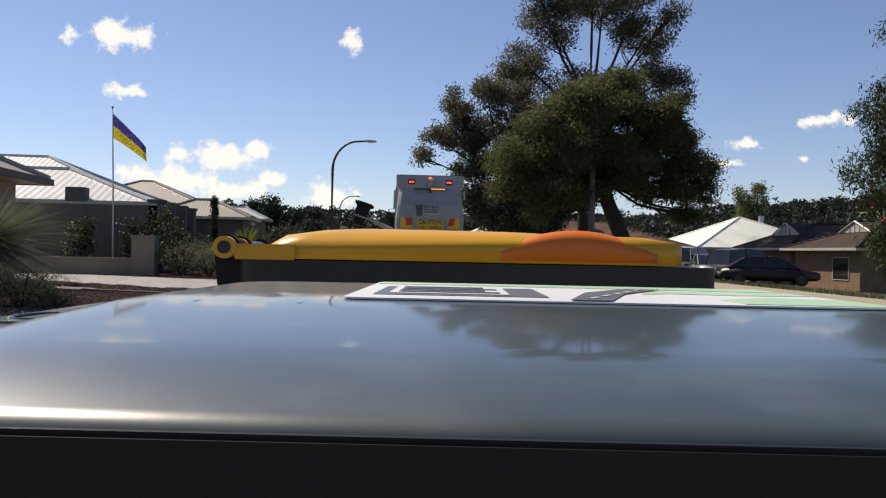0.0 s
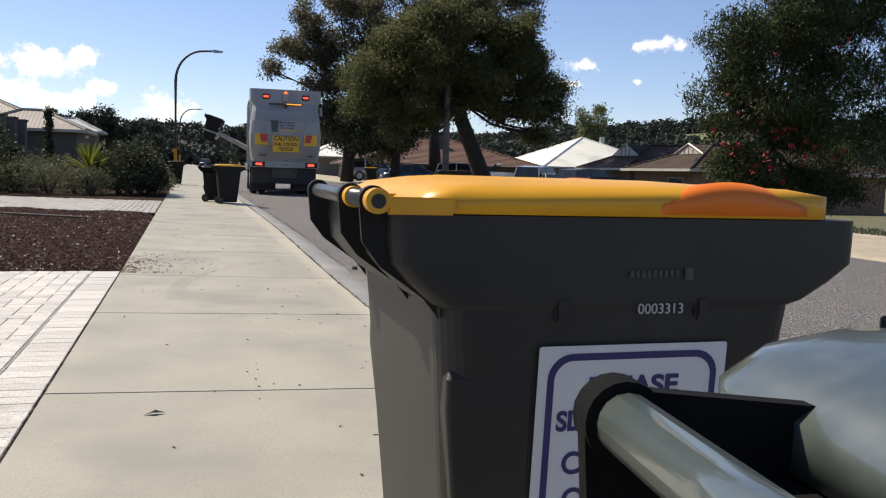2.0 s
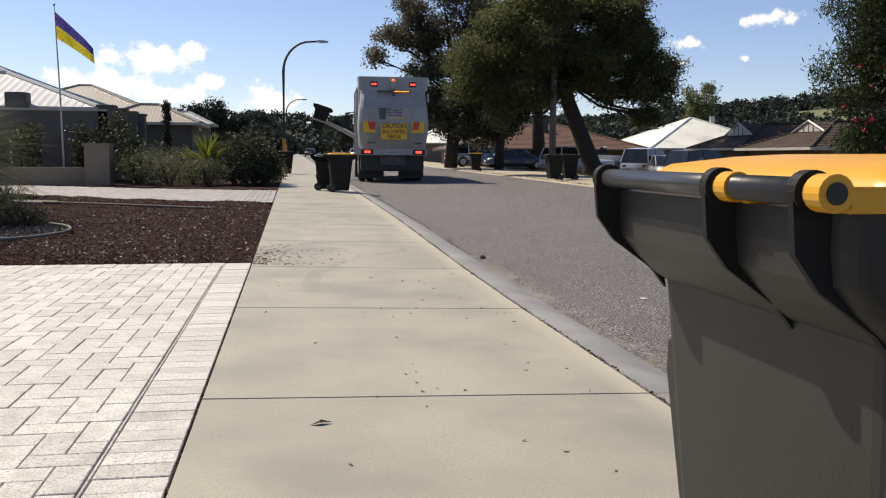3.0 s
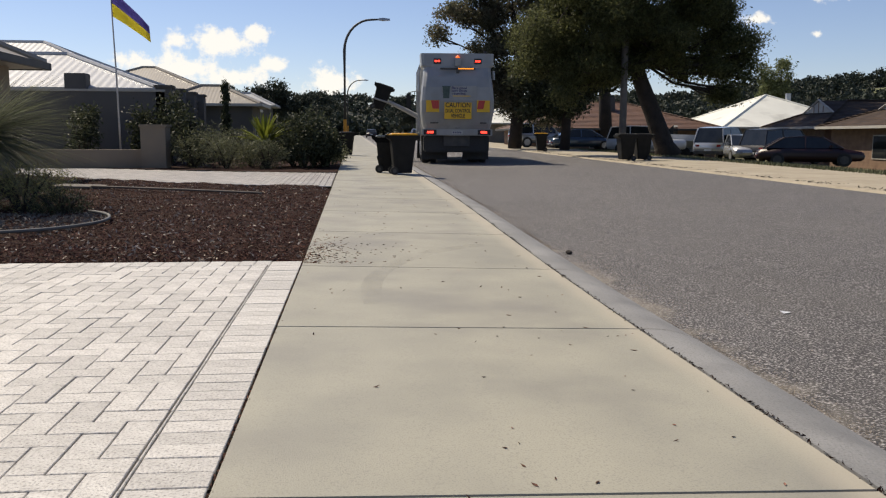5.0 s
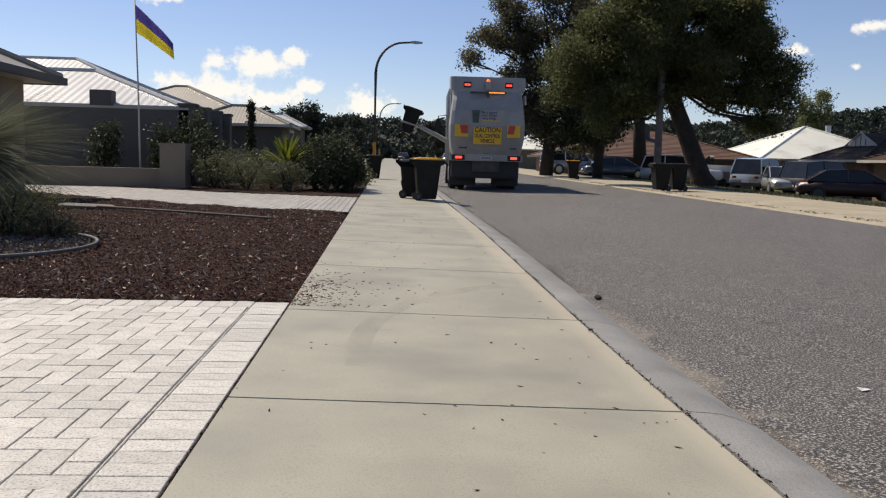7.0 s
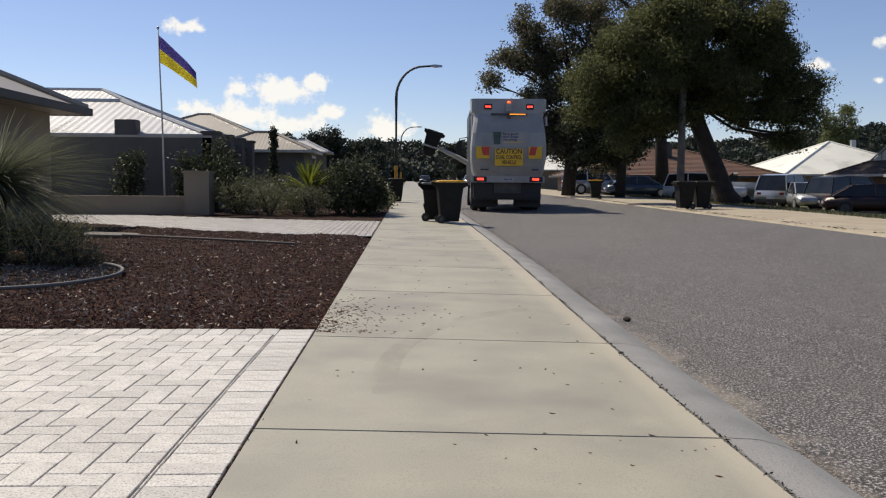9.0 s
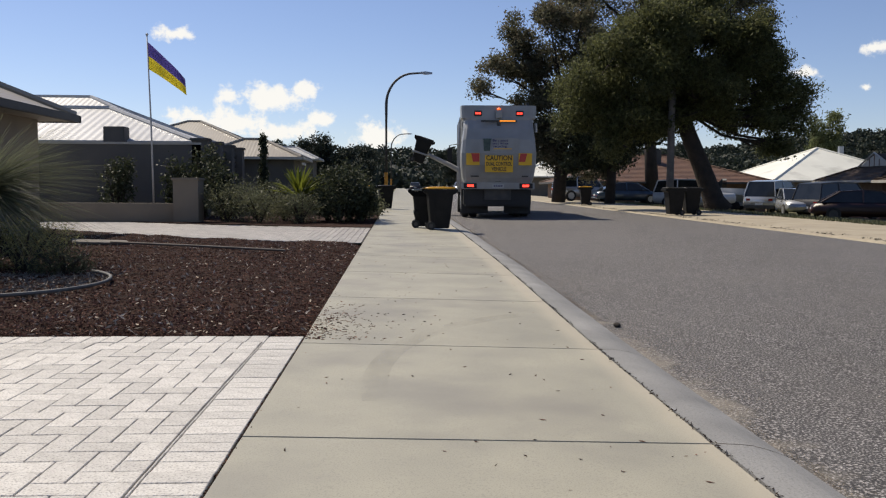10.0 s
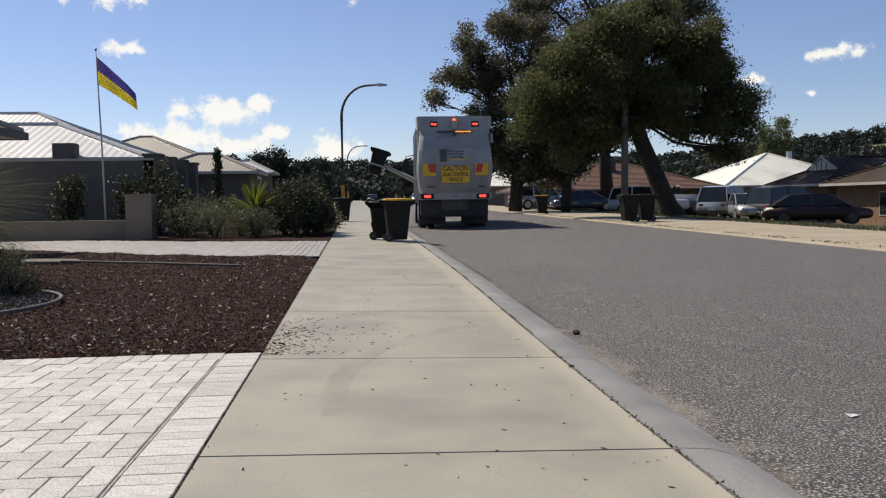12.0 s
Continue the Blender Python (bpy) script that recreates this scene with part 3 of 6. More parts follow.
for txt, yy, size, b in (("PLEASE", .158, .0365, .0012), ("SLOW DOWN", .114, .0365, .0012), ("CONSIDER", .056, .042, .0009), ("OUR KIDS", .006, .042, .0009)):
    ob = lettering("wording", txt, size, M["navy"], sign, pose(0, yy, .0018), bold=b)
    w = max(v.co.x for v in ob.data.vertices) - min(v.co.x for v in ob.data.vertices)
    want = {"PLEASE": .130, "SLOW DOWN": .212, "CONSIDER": .192, "OUR KIDS": .182}[txt]
    ob.scale = (want / w, 1, 1)

# the smaller bin with the green lid that the camera starts over
GB = (1.085, 0.838, -0.03)
gbin, glid, gd = make_bin(GB, -7, M["lidgreen"], "small black bin, glossy dark green lid, printed sticker", big=False)
HT = gd[2] + .0610
LT = gd[2] + .0500
PANEL = [(LT - .020, .000, -.2180), (HT - .012, .012, -.2185), (HT - .009, .022, -.2130), (HT - .004, .034, -.1500), (HT - .0006, .040, -.0700), (HT, .046, -.0300)]
part("raised_panel", loft(bmesh.new(), [rrect(-.150 + g * .5, .190 - g * .3, y, .182 - g * .6, z, .030) for z, g, y in PANEL]), M["lidgreen"], glid, smooth=True)
for x, y0, y1 in ((-.100, -.05, .13), (-.062, -.05, .13)):
    bm = bmesh.new()
    tube(bm, [(x, y0, HT - .0012), (x, y1, HT - .0012)], .0012, 6)
    part("moulded_line", bm, M["lidgreen"], glid)
# added dark strips: shade on the lid's sides, put into black plastic
for y0, y1 in ((-.2256, -.2222), (.2222, .2256)):
    part("lid_skirt", bx(-.150, .225, y0, y1, gd[2] - .004, gd[2] + .0505, bevel=.001), M["dust_black"], glid, "dark strip standing for the shade on the lid's side")
for x, y, l in ((-.189, -.046, .027), (-.189, -.060, .021), (-.192, -.074, .024)):
    part("lid_rib", bx(x, x + l, y, y + .003, LT - .009, LT + .0014, bevel=.0006), M["lidgreen"], glid)
bm = bmesh.new()
tube(bm, [(-.176 + .010 * math.cos(2 * math.pi * k / 24), -.008 + .017 * math.sin(2 * math.pi * k / 24), LT + .0004) for k in range(25)], .0008, 6, False)
part("moulded_ring", bm, M["lidgreen"], glid)
st = part("sticker", loft(bmesh.new(), [rrect(-.050, .172, -.024, .148, HT + .0003, .006), rrect(-.050, .172, -.024, .148, HT + .0010, .006)]), M["white"], glid, "white and pale green printed sticker")


def printed(name, pts, material, lift=.0013):
    """A thin flat patch of print on the sticker."""
    bm = bmesh.new()
    loft(bm, [[(x, y, HT + lift - .0003) for x, y in pts], [(x, y, HT + lift) for x, y in pts]])
    part(name, bm, M[material], st)


printed("green_field", [(-.048, .118), (.060, .112), (.170, .104), (.170, .146), (-.048, .146)], "palegreen")
printed("green_field", [(.084, .052), (.100, .064), (.130, .058), (.170, .066), (.170, .092), (.100, .090)], "palegreen")
printed("green_field", [(.110, -.018), (.170, -.022), (.170, .030), (.140, .040), (.108, .012)], "palegreen")
printed("printed_road", [(.040, -.022), (.056, -.022), (.074, .045), (.104, .104), (.086, .104), (.056, .048)], "road_print", .0017)
for k in range(5):
    f = k / 5
    cx, cy = .049 + .044 * f, -.014 + .11 * f
    printed("road_dash", [(cx - .001, cy), (cx + .001, cy), (cx + .006, cy + .012), (cx + .004, cy + .012)], "white", .0021)
printed("printed_block", [(-.040, .000), (.034, .000), (.034, .085), (-.040, .085)], "road_print")
printed("block_inset", [(-.034, .008), (.018, .008), (.018, .077), (-.034, .077)], "white", .0017)
for k in range(4):
    printed("printed_bar", [(-.030, .014 + k * .016), (.014 - .006 * (k % 2), .014 + k * .016), (.014 - .006 * (k % 2), .022 + k * .016), (-.030, .022 + k * .016)], "road_print", .0021)
bm = bmesh.new()
tube(bm, [(.25, -.13, HT - .03), (.29, -.12, HT - .018), (.295, 0, HT - .015), (.29, .12, HT - .018), (.25, .13, HT - .03)], .009, 8)
part("front_grip", bm, M["black_gloss"], glid)

# the pair along the footpath
far1, far1lid, fd = make_bin((1.62, 24.05, rise(24) - 0.045), 4, M["yellow"], "black recycling bin with a yellow lid at the kerb", body_mat=M["dust_black"])
make_bin((1.22, 24.75, rise(24.7) - 0.035), 0, M["lidgreen"], "black bin with a dark green lid beside a recycling bin", big=False, body_mat=M["dust_black"])
copy_thing(far1, pose(10.75, 49.8, rise(49.8) - 0.045, 0, 0, 175))
dk, _, _ = make_bin((10.72, 34.6, rise(34.6) - 0.042), 184, M["black"], "black bin with a black lid at the far kerb", body_mat=M["dust_black"])
copy_thing(dk, pose(11.45, 34.9, rise(34.9) - 0.036, 0, 0, 181))
copy_thing(far1, pose(-1.0, 49.5, rise(49.5) - 0.05, 0, 0, 20))
copy_thing(dk, pose(0.10, 40.3, rise(40.3) - 0.03, 0, 0, 10))


# ---- refuse truck ----
TX, TY = 3.95, 32.1
TZ = rise(32) - 0.085
truck = thing("garbage_truck", "white side-loading garbage truck with lit tail lamps and a caution sign", "truck", (TX, TY, TZ), -2.5)
prof = [(1.08, 1.13, 0.02), (1.30, 1.19, -0.10), (1.75, 1.245, -0.26), (2.2, 1.25, -0.33), (2.7, 1.21, -0.30), (3.1, 1.165, -0.18), (3.35, 1.15, -0.06), (3.45, 1.17, -0.02), (3.52, 1.25, -0.02), (3.98, 1.265, 0.02)]
bm = bmesh.new()
secs = []
for z, w, yb in prof:
    r = 0.10
    s = [(-w, 0.9, z), (-w, yb + .22, z), (-w + .03, yb + .09, z), (-w + .12, yb + .015, z), (-w + .28, yb, z), (w - .28, yb, z), (w - .12, yb + .015, z), (w - .03, yb + .09, z), (w, yb + .22, z), (w, 0.9, z)]
    secs.append(s)
loft(bm, secs)
tg = part("tailgate", bm, M["paint"], truck, "bulging white rear hopper door", smooth=False)
bm = bmesh.new()
box(bm, -1.2, 1.2, 0.9, 6.3, 1.05, 3.55, .18)
part("body", bm, M["paint"], truck)
bm = bmesh.new()
for y in (1.6, 2.7, 3.8, 4.9, 6.0):
    box(bm, -1.235, 1.235, y - .05, y + .05, 1.05, 3.58, .02)
part("body_ribs", bm, M["paint"], truck)
bm = bx(-1.19, 1.19, 6.5, 8.3, 0.75, 3.1, bevel=.12)
cab = part("cab", bm, M["paint"], truck)
part("cab_window", bx(-1.20, -1.185, 6.9, 7.8, 1.9, 2.8), M["glass"], cab)
for s in (-1, 1):
    bm = bmesh.new()
    tube(bm, [(s * 1.15, 8.1, 2.9), (s * 1.5, 8.2, 2.85), (s * 1.5, 8.2, 1.9)], .025, 6)
    box(bm, s * 1.5 - .1, s * 1.5 + .1, 8.12, 8.24, 1.95, 2.75, .03)
    part("wing_mirror", bm, M["ink"], cab)
part("chassis", bx(-0.45, 0.45, 0.2, 8.0, 0.62, 1.05), M["darksteel"], truck)
# black block that paints the shadow under the truck's tail
part("underbody", bx(-1.14, 1.14, 0.30, 1.0, 0.40, 1.0, bevel=.06), M["ink"], truck)
for yy in (1.75, 3.1, 7.2):
    for s in (-1, 1):
        w0, w1 = (0.62, 1.17) if yy < 5 else (0.85, 1.17)
        bm = bmesh.new()
        for a, b in (((w0, w0 + .25), (w1 - .25, w1)) if yy < 5 else ((w0, w1), (w0, w1))):
            tube(bm, [(s * a, yy, .52), (s * (a + .03), yy, .52), (s * (b - .03), yy, .52), (s * b, yy, .52)], [.46, .52, .52, .46], 24)
        wh = part("wheel", bm, M["tyre"], truck)
        bm = bmesh.new()
        tube(bm, [(s * (w1 - .03), yy, .52), (s * (w1 + .012), yy, .52)], [.30, .26], 18)
        part("rim", bm, M["steel"], wh)
part("rear_mudguard", bx(-1.2, 1.2, 0.95, 1.2, 0.95, 1.06, bevel=.02), M["maroon"], truck)
# mud flaps, widened and blackened to fill in the shadow below the bumper
for s in (-1, 1):
    part("mud_flap", bx(min(s * .27, s * 1.20), max(s * .27, s * 1.20), 1.02, 1.05, 0.14, 0.98), M["ink"], truck)
bump = part("bumper", bx(-1.22, 1.22, -0.02, 0.18, 0.88, 1.10, bevel=.015), M["paint"], truck, "white steel rear bumper bar")
for s in (-1, 1):
    hb = part("tail_lamp_housing", bx(s * .93 - .22, s * .93 + .22, -0.035, -0.018, 0.905, 1.075, bevel=.006), M["ink"], bump)
    part("tail_lamp", bx(s * .92 - .11, s * .92 + .11, -0.046, -0.030, 0.955, 1.03, bevel=.006), M["red_glow"], hb)
    part("top_lamp_housing", bx(s * .69 - .125, s * .69 + .125, -0.05, -0.004, 3.58, 3.78, bevel=.008), M["ink"], tg)
    bm = bmesh.new()
    for a in range(2):
        for b in range(1):
            box(bm, s * .69 - .09 + a * .095, s * .69 - .005 + a * .095, -.058, -.046, 3.645, 3.715, .004)
    part("top_lamp", bm, M["red_glow"], tg)
    # yellow and red reflector patches
    px = s * .86
    part("reflector_board", bx(px - .22, px + .22, -.352, -.325, 1.76, 2.20), M["sign_yellow"], tg)
    bm = bmesh.new()
    a = [(px - .16 if s > 0 else px - .06, 2.19), (px + .06 if s > 0 else px + .21, 2.19), (px + .0 if s > 0 else px + .21, 1.88), (px - .21 if s > 0 else px + .0, 1.88)]
    loft(bm, [[(x, -.3525, z) for x, z in a], [(x, -.356, z) for x, z in a]])
    part("reflector_patch", bm, M["sign_red"], tg)
part("plate", bx(-.19, .19, -.032, -.02, .93, 1.04, bevel=.004), M["grey_print"], bump)
bm = bmesh.new()
for k in range(5):
    box(bm, -.15 + k * .064, -.115 + k * .064, -.036, -.031, .955, 1.015)
part("plate_bars", bm, M["navy"], bump)
part("tow_camera", bx(-.11, .11, -.03, .12, 1.11, 1.24, bevel=.02), M["ink"], bump)
part("camera_box", bx(-.11, .11, -.12, 0.0, 3.50, 3.80, bevel=.015), M["paint"], tg)
bm = bmesh.new()
tube(bm, [(0, -.05, 3.80), (0, -.05, 3.85), (0, -.05, 3.89)], [.065, .06, .02], 14)
part("beacon", bm, M["beacon_glow"], tg)
part("light_bar", bx(-.60, .60, -.16, -.10, 3.36, 3.425, bevel=.012), M["darksteel"], tg)
part("light_bar_lamp", bx(.02, .54, -.168, -.155, 3.375, 3.41), M["amber_glow"], tg)
part("light_bar_bracket", bx(-.05, .05, -.15, -.02, 3.22, 3.37), M["darksteel"], tg)
cau = part("caution_sign", bx(-.46, .46, -.352, -.330, 1.50, 2.12), M["sign_yellow"], tg, "yellow caution sign")
for txt, z, w, h in (("CAUTION", 2.015, .84, .20), ("DUAL CONTROL", 1.80, .85, .155), ("VEHICLE", 1.615, .48, .155)):
    ob = lettering("wording", txt, h, M["ink"], cau, pose(0, -.354, z, 90, 0, 0), bold=.004)
    ob.scale = (w / (max(v.co.x for v in ob.data.vertices) - min(v.co.x for v in ob.data.vertices)), 1.25, 1)
pan = part("recycling_panel", bx(-.22, .62, -.341, -.325, 2.27, 2.75), M["paint"], tg, "white printed recycling notice")
for k, txt in enumerate(("Be a good", "sort when", "recycling.")):
    ob = lettering("wording", txt, .125, M["navy"], pan, pose(.04, -.347, 2.66 - k * .105, 90, 0, 0), bold=.002)
part("printed_bar", bx(-.18, .42, -.3475, -.346, 2.345, 2.375), M["sign_yellow"], pan)
bm = bmesh.new()
loft(bm, [[(-.50, -.348, 2.28), (-.30, -.348, 2.28), (-.28, -.348, 2.70), (-.52, -.348, 2.70)], [(-.50, -.336, 2.28), (-.30, -.336, 2.28), (-.28, -.336, 2.70), (-.52, -.336, 2.70)]])
box(bm, -.54, -.26, -.352, -.336, 2.69, 2.73)
part("bin_picture", bm, M["bin_print"], tg)
for a in ((-.98, -.66), (.72, .98)):
    part("small_mark", bx(a[0] + .05, a[1], -.24, -.20, 1.335, 1.375), M["ink"], tg)
bm = bmesh.new()
tube(bm, [(-1.28, 0.5, 3.2), (-1.30, 0.5, 2.5)], .05, 8)
part("tailgate_ram", bm, M["steel"], truck)
bm = bmesh.new()
tube(bm, [(1.28, 0.5, 3.2), (1.30, 0.5, 2.9)], .05, 8)
part("tailgate_ram", bm, M["steel"], truck)
part("side_step", bx(-1.32, -1.02, 0.5, 1.6, 1.03, 1.10, bevel=.02), M["paint"], truck)
bm = bmesh.new()
tube(bm, [(-1.05, 4.35, 1.62), (-1.6, 4.35, 1.92), (-2.36, 4.35, 2.28)], [.10, .09, .07], 8)
arm = part("lifting_arm", bm, M["paint"], truck, "white painted bin lifting arm")
for y in (4.06, 4.74):
    bm = bmesh.new()
    tube(bm, [(-2.32, 4.35, 2.26), (-2.42, y, 2.26), (-2.95, y, 2.42)], .035, 7)
    part("grab_finger", bm, M["paint"], arm)
bm = bmesh.new()
tube(bm, [(0.95, .1, 3.72), (0.95, .12, 3.84)], .05, 8)
tube(bm, [(0.4, .1, 3.72), (1.05, .1, 3.76)], .025, 6)
part("roof_hose", bm, M["ink"], truck)


# the tailgate sits a little lower and the bumper a little higher than drawn above
for ob in (tg, *tg.children_recursive):
    if ob.matrix_basis.translation.length > 0:
        ob.location.z = 1.16 + (ob.location.z - 1.08) * .893
        ob.scale.y *= .893
    else:
        for v in ob.data.vertices:
            v.co.z = 1.16 + (v.co.z - 1.08) * .893
for ob in (bump, *bump.children_recursive):
    for v in ob.data.vertices:
        v.co.z += .10


raised = copy_thing(dk, pose(1.34, 36.65, 2.02, 0, 18, 0))
tagged(raised, "black bin tipped in the lifting arm of the truck", "bin", "wheelie bins")


# ---- plants ----
def leaves(blobs, size, seed, clump=0.35, per=24, slim=0.4, droop=0.0, thick=1.0, lumps=0):
    """Leaf quads in clumps that fill the shells of some ellipsoids: verts and faces."""
    rng = np.random.default_rng(seed)
    P = []
    if lumps:
        fine = []
        for c, r, n in blobs:
            for _ in range(lumps):
                d = rng.normal(size=3)
                d /= np.linalg.norm(d)
                f = rng.uniform(.3, .44)
                fine.append((tuple(np.array(c) + d * np.array(r) * rng.uniform(.45, .82)), tuple(np.array(r) * f), max(24, n // lumps)))
        blobs = fine
    for c, r, n in blobs:
        k = max(3, int(n * thick) // per)
        d = rng.normal(size=(k, 3))
        d /= np.linalg.norm(d, axis=1)[:, None]
        d = d * (0.45 + 0.6 * rng.random(k)[:, None] ** 0.6)
        cen = np.array(c) + d * np.array(r)
        pts = np.repeat(cen, per, 0) + rng.normal(size=(k * per, 3)) * clump * np.array([1, 1, 0.75])
        P.append(pts)
    P = np.concatenate(P)
    n = len(P)
    u = rng.normal(size=(n, 3))
    u[:, 2] -= droop
    u /= np.linalg.norm(u, axis=1)[:, None]
    v = np.cross(u, rng.normal(size=(n, 3)))
    v /= np.linalg.norm(v, axis=1)[:, None]
    s = size * (0.6 + 0.8 * rng.random(n))[:, None]
    a, b = u * s, v * s * slim
    V = np.stack([P - a * .5, P - b * .5 + a * .05, P + a * .5, P + b * .5 + a * .05], 1).reshape(-1, 3)
    F = np.arange(4 * n).reshape(-1, 4)
    return V.tolist(), F.tolist()


def make_tree(name, label, at, trunk, blobs, size, leaf, bark, seed, clump=0.35, per=24, slim=0.4, droop=0.0, category="tree", limb_r=0.10, thick=1.5, lumps=7):
    """trunk: points and radii from the base up; limbs run from it to the blobs."""
    t = thing(name, label, category, at)
    bm = bmesh.new()
    tube(bm, [p for p, r in trunk], [r for p, r in trunk], 12)
    tr = part("trunk", bm, bark, t, smooth=True)
    rng = random.Random(seed)
    bm = bmesh.new()
    for c, r, n in blobs:
        s = Vector(trunk[-1][0]) if c[2] > trunk[-1][0][2] + .5 else Vector(trunk[-2][0]).lerp(Vector(trunk[-1][0]), .7)
        c = Vector(c)
        mid = s.lerp(c, .5) + Vector((rng.uniform(-.3, .3), rng.uniform(-.3, .3), -0.08 * (c - s).length))
        q = limb_r * min(1.0, .25 + .45 * r[0])
        tube(bm, [s, mid, c], [q, q * .7, q * .3], 7)
        for _ in range(5):
            e = c + Vector((rng.uniform(-1, 1) * r[0], rng.uniform(-1, 1) * r[1], rng.uniform(-.7, .9) * r[2])) * .85
            q = mid.lerp(c, rng.uniform(.2, 1))
            tube(bm, [q, q.lerp(e, .5) + Vector((0, 0, -.1)), e], [limb_r * .4, limb_r * .26, limb_r * .08], 5)
    part("branchwork", bm, bark, t)
    V, F = leaves(blobs, size, seed, clump, per, slim, droop, thick, lumps)
    ob = mesh_from("crown", V, F, leaf, t)
    return t


# spreading street tree across the road
make_tree("street_tree", "large dark green spreading tree with a leaning forked trunk", (14.9, 42.0, rise(42) - .1),
          [((0.3, 0, 0), .66), ((0.05, 0, .5), .48), ((-.55, 0, 2.0), .40), ((-1.25, 0, 3.6), .36), ((-1.6, 0, 5.0), .28)],
          [((-5.7, 0, 5.6), (1.7, 2.4, 1.3), 3000), ((-4.3, 0, 7.1), (1.9, 2.4, 1.4), 3600), ((-2.7, -.4, 8.1), (2.0, 2.4, 1.3), 3800), ((-.7, 0, 8.8), (2.0, 2.4, 1.3), 3800), ((1.0, 0, 7.9), (1.8, 2.4, 1.5), 3600), ((1.2, .4, 6.4), (1.6, 2.2, 1.4), 3200),
           ((-1.0, 0, 6.8), (2.2, 2.6, 1.6), 4400), ((-3.2, -.6, 5.8), (2.2, 2.4, 1.5), 4400), ((-5.2, .4, 4.3), (1.6, 2.0, 1.0), 2200), ((-3.8, -.4, 3.9), (1.5, 1.8, .9), 2000), ((-1.0, -.6, 5.2), (1.8, 2.0, 1.0), 2400), ((.6, 0, 5.0), (1.4, 1.8, .9), 1500),
           ((2.9, 0, 5.6), (1.1, 1.3, .9), 800), ((3.7, .2, 4.8), (1.0, 1.1, .9), 600), ((4.2, .3, 5.5), (.6, .8, .5), 260), ((3.4, 0, 3.9), (.9, 1.0, .6), 420), ((2.2, -.3, 4.3), (.9, 1.1, .6), 480), ((2.6, 0, 3.0), (.5, .6, .5), 160), ((-4.7, -.3, 3.0), (.8, 1.0, .7), 500), ((1.3, 0, 4.1), (1.2, 1.6, .8), 1000), ((2.2, .2, 5.4), (1.2, 1.5, 1.0), 1100), ((2.4, .2, 6.8), (1.0, 1.3, .9), 900), ((3.1, 0, 3.1), (.7, .8, .6), 260), ((-2.2, -.4, 4.2), (1.3, 1.6, .8), 1100)],
          0.145, M["leaf_green"], M["bark"], 11, clump=.25, limb_r=.17, droop=.5, thick=5.2, lumps=9)
# tall gum behind it
make_tree("gum_tree", "tall open gum tree with reddish new leaves", (19.3, 66.0, rise(66) - .6),
          [((0, 0, 0), .55), ((-.3, 0, 5), .42), ((-.2, 0, 9.5), .32), ((0.2, 0, 12.5), .24)],
          [((-5.4, 0, 16.2), (2.6, 2.6, 2.3), 2700), ((-3.0, 0, 19.2), (3.0, 2.8, 2.1), 2900), ((1.0, 0, 20.6), (3.2, 2.8, 2.1), 3000), ((4.5, 0, 18.5), (2.8, 2.6, 2.5), 2900), ((6.0, 0, 15.2), (2.2, 2.2, 1.7), 1700), ((-1.2, 0, 14.6), (2.6, 2.4, 1.7), 1800), ((2.7, 0, 14.8), (2.4, 2.4, 1.9), 1800), ((-5.6, 0, 13.2), (1.6, 1.8, 1.2), 900), ((7.7, 0, 13.8), (.7, .8, .5), 160), ((-4.4, 0, 22.0), (2.0, 1.8, 1.4), 1200), ((4.2, 0, 22.4), (2.4, 2.0, 1.6), 1500), ((.2, 0, 23.4), (2.4, 2.0, 1.4), 1300), ((6.6, 0, 20.4), (1.2, 1.2, 1.2), 600)],
          0.27, M["leaf_gum"], M["bark"], 12, clump=.36, limb_r=.16, slim=.35, thick=2.1, lumps=8)
# trees behind the truck
make_tree("gum_tree", "mid-height gum tree with dense dark foliage behind the truck", (11.7, 58.0, rise(58) - .05),
          [((-.9, 0, 0), .45), ((-.7, 0, 3), .36), ((-.6, 0, 6.0), .26)],
          [((-6.2, 0, 7.2), (.9, 1.0, .6), 420), ((-5.0, 0, 8.5), (1.1, 1.2, .9), 800), ((-3.6, 0, 10.5), (1.4, 1.6, 1.2), 1400), ((-1.6, 0, 11.2), (1.6, 1.8, 1.3), 1700), ((.4, 0, 11.3), (1.6, 1.8, 1.4), 1700), ((-3.2, 0, 8.4), (1.6, 1.8, 1.4), 1700), ((-1.2, 0, 9.0), (2.2, 2.0, 1.8), 2400), ((1.4, 0, 9.0), (2.2, 2.0, 1.8), 2400),
           ((-2.6, 0, 6.2), (1.7, 1.8, 1.4), 1800), ((0, 0, 6.6), (2.4, 2.0, 1.8), 2600), ((2.2, 0, 6.4), (2.0, 2.0, 1.8), 2200), ((-1.8, 0, 4.4), (1.5, 1.6, 1.2), 1500), ((.6, 0, 4.4), (2.0, 2.0, 1.4), 2000), ((-.8, 0, 2.9), (1.4, 1.4, .9), 1000), ((2.2, 0, 3.4), (1.8, 1.6, 1.3), 1500), ((1.2, -.5, 2.3), (1.8, 1.4, 1.0), 1600), ((-1.6, -.3, 3.4), (1.2, 1.4, 1.1), 1100), ((-2.6, 0, 4.8), (1.3, 1.4, 1.1), 1100)],
          0.21, M["leaf_gum"], M["bark"], 13, clump=.26, limb_r=.12, thick=2.4, lumps=8)
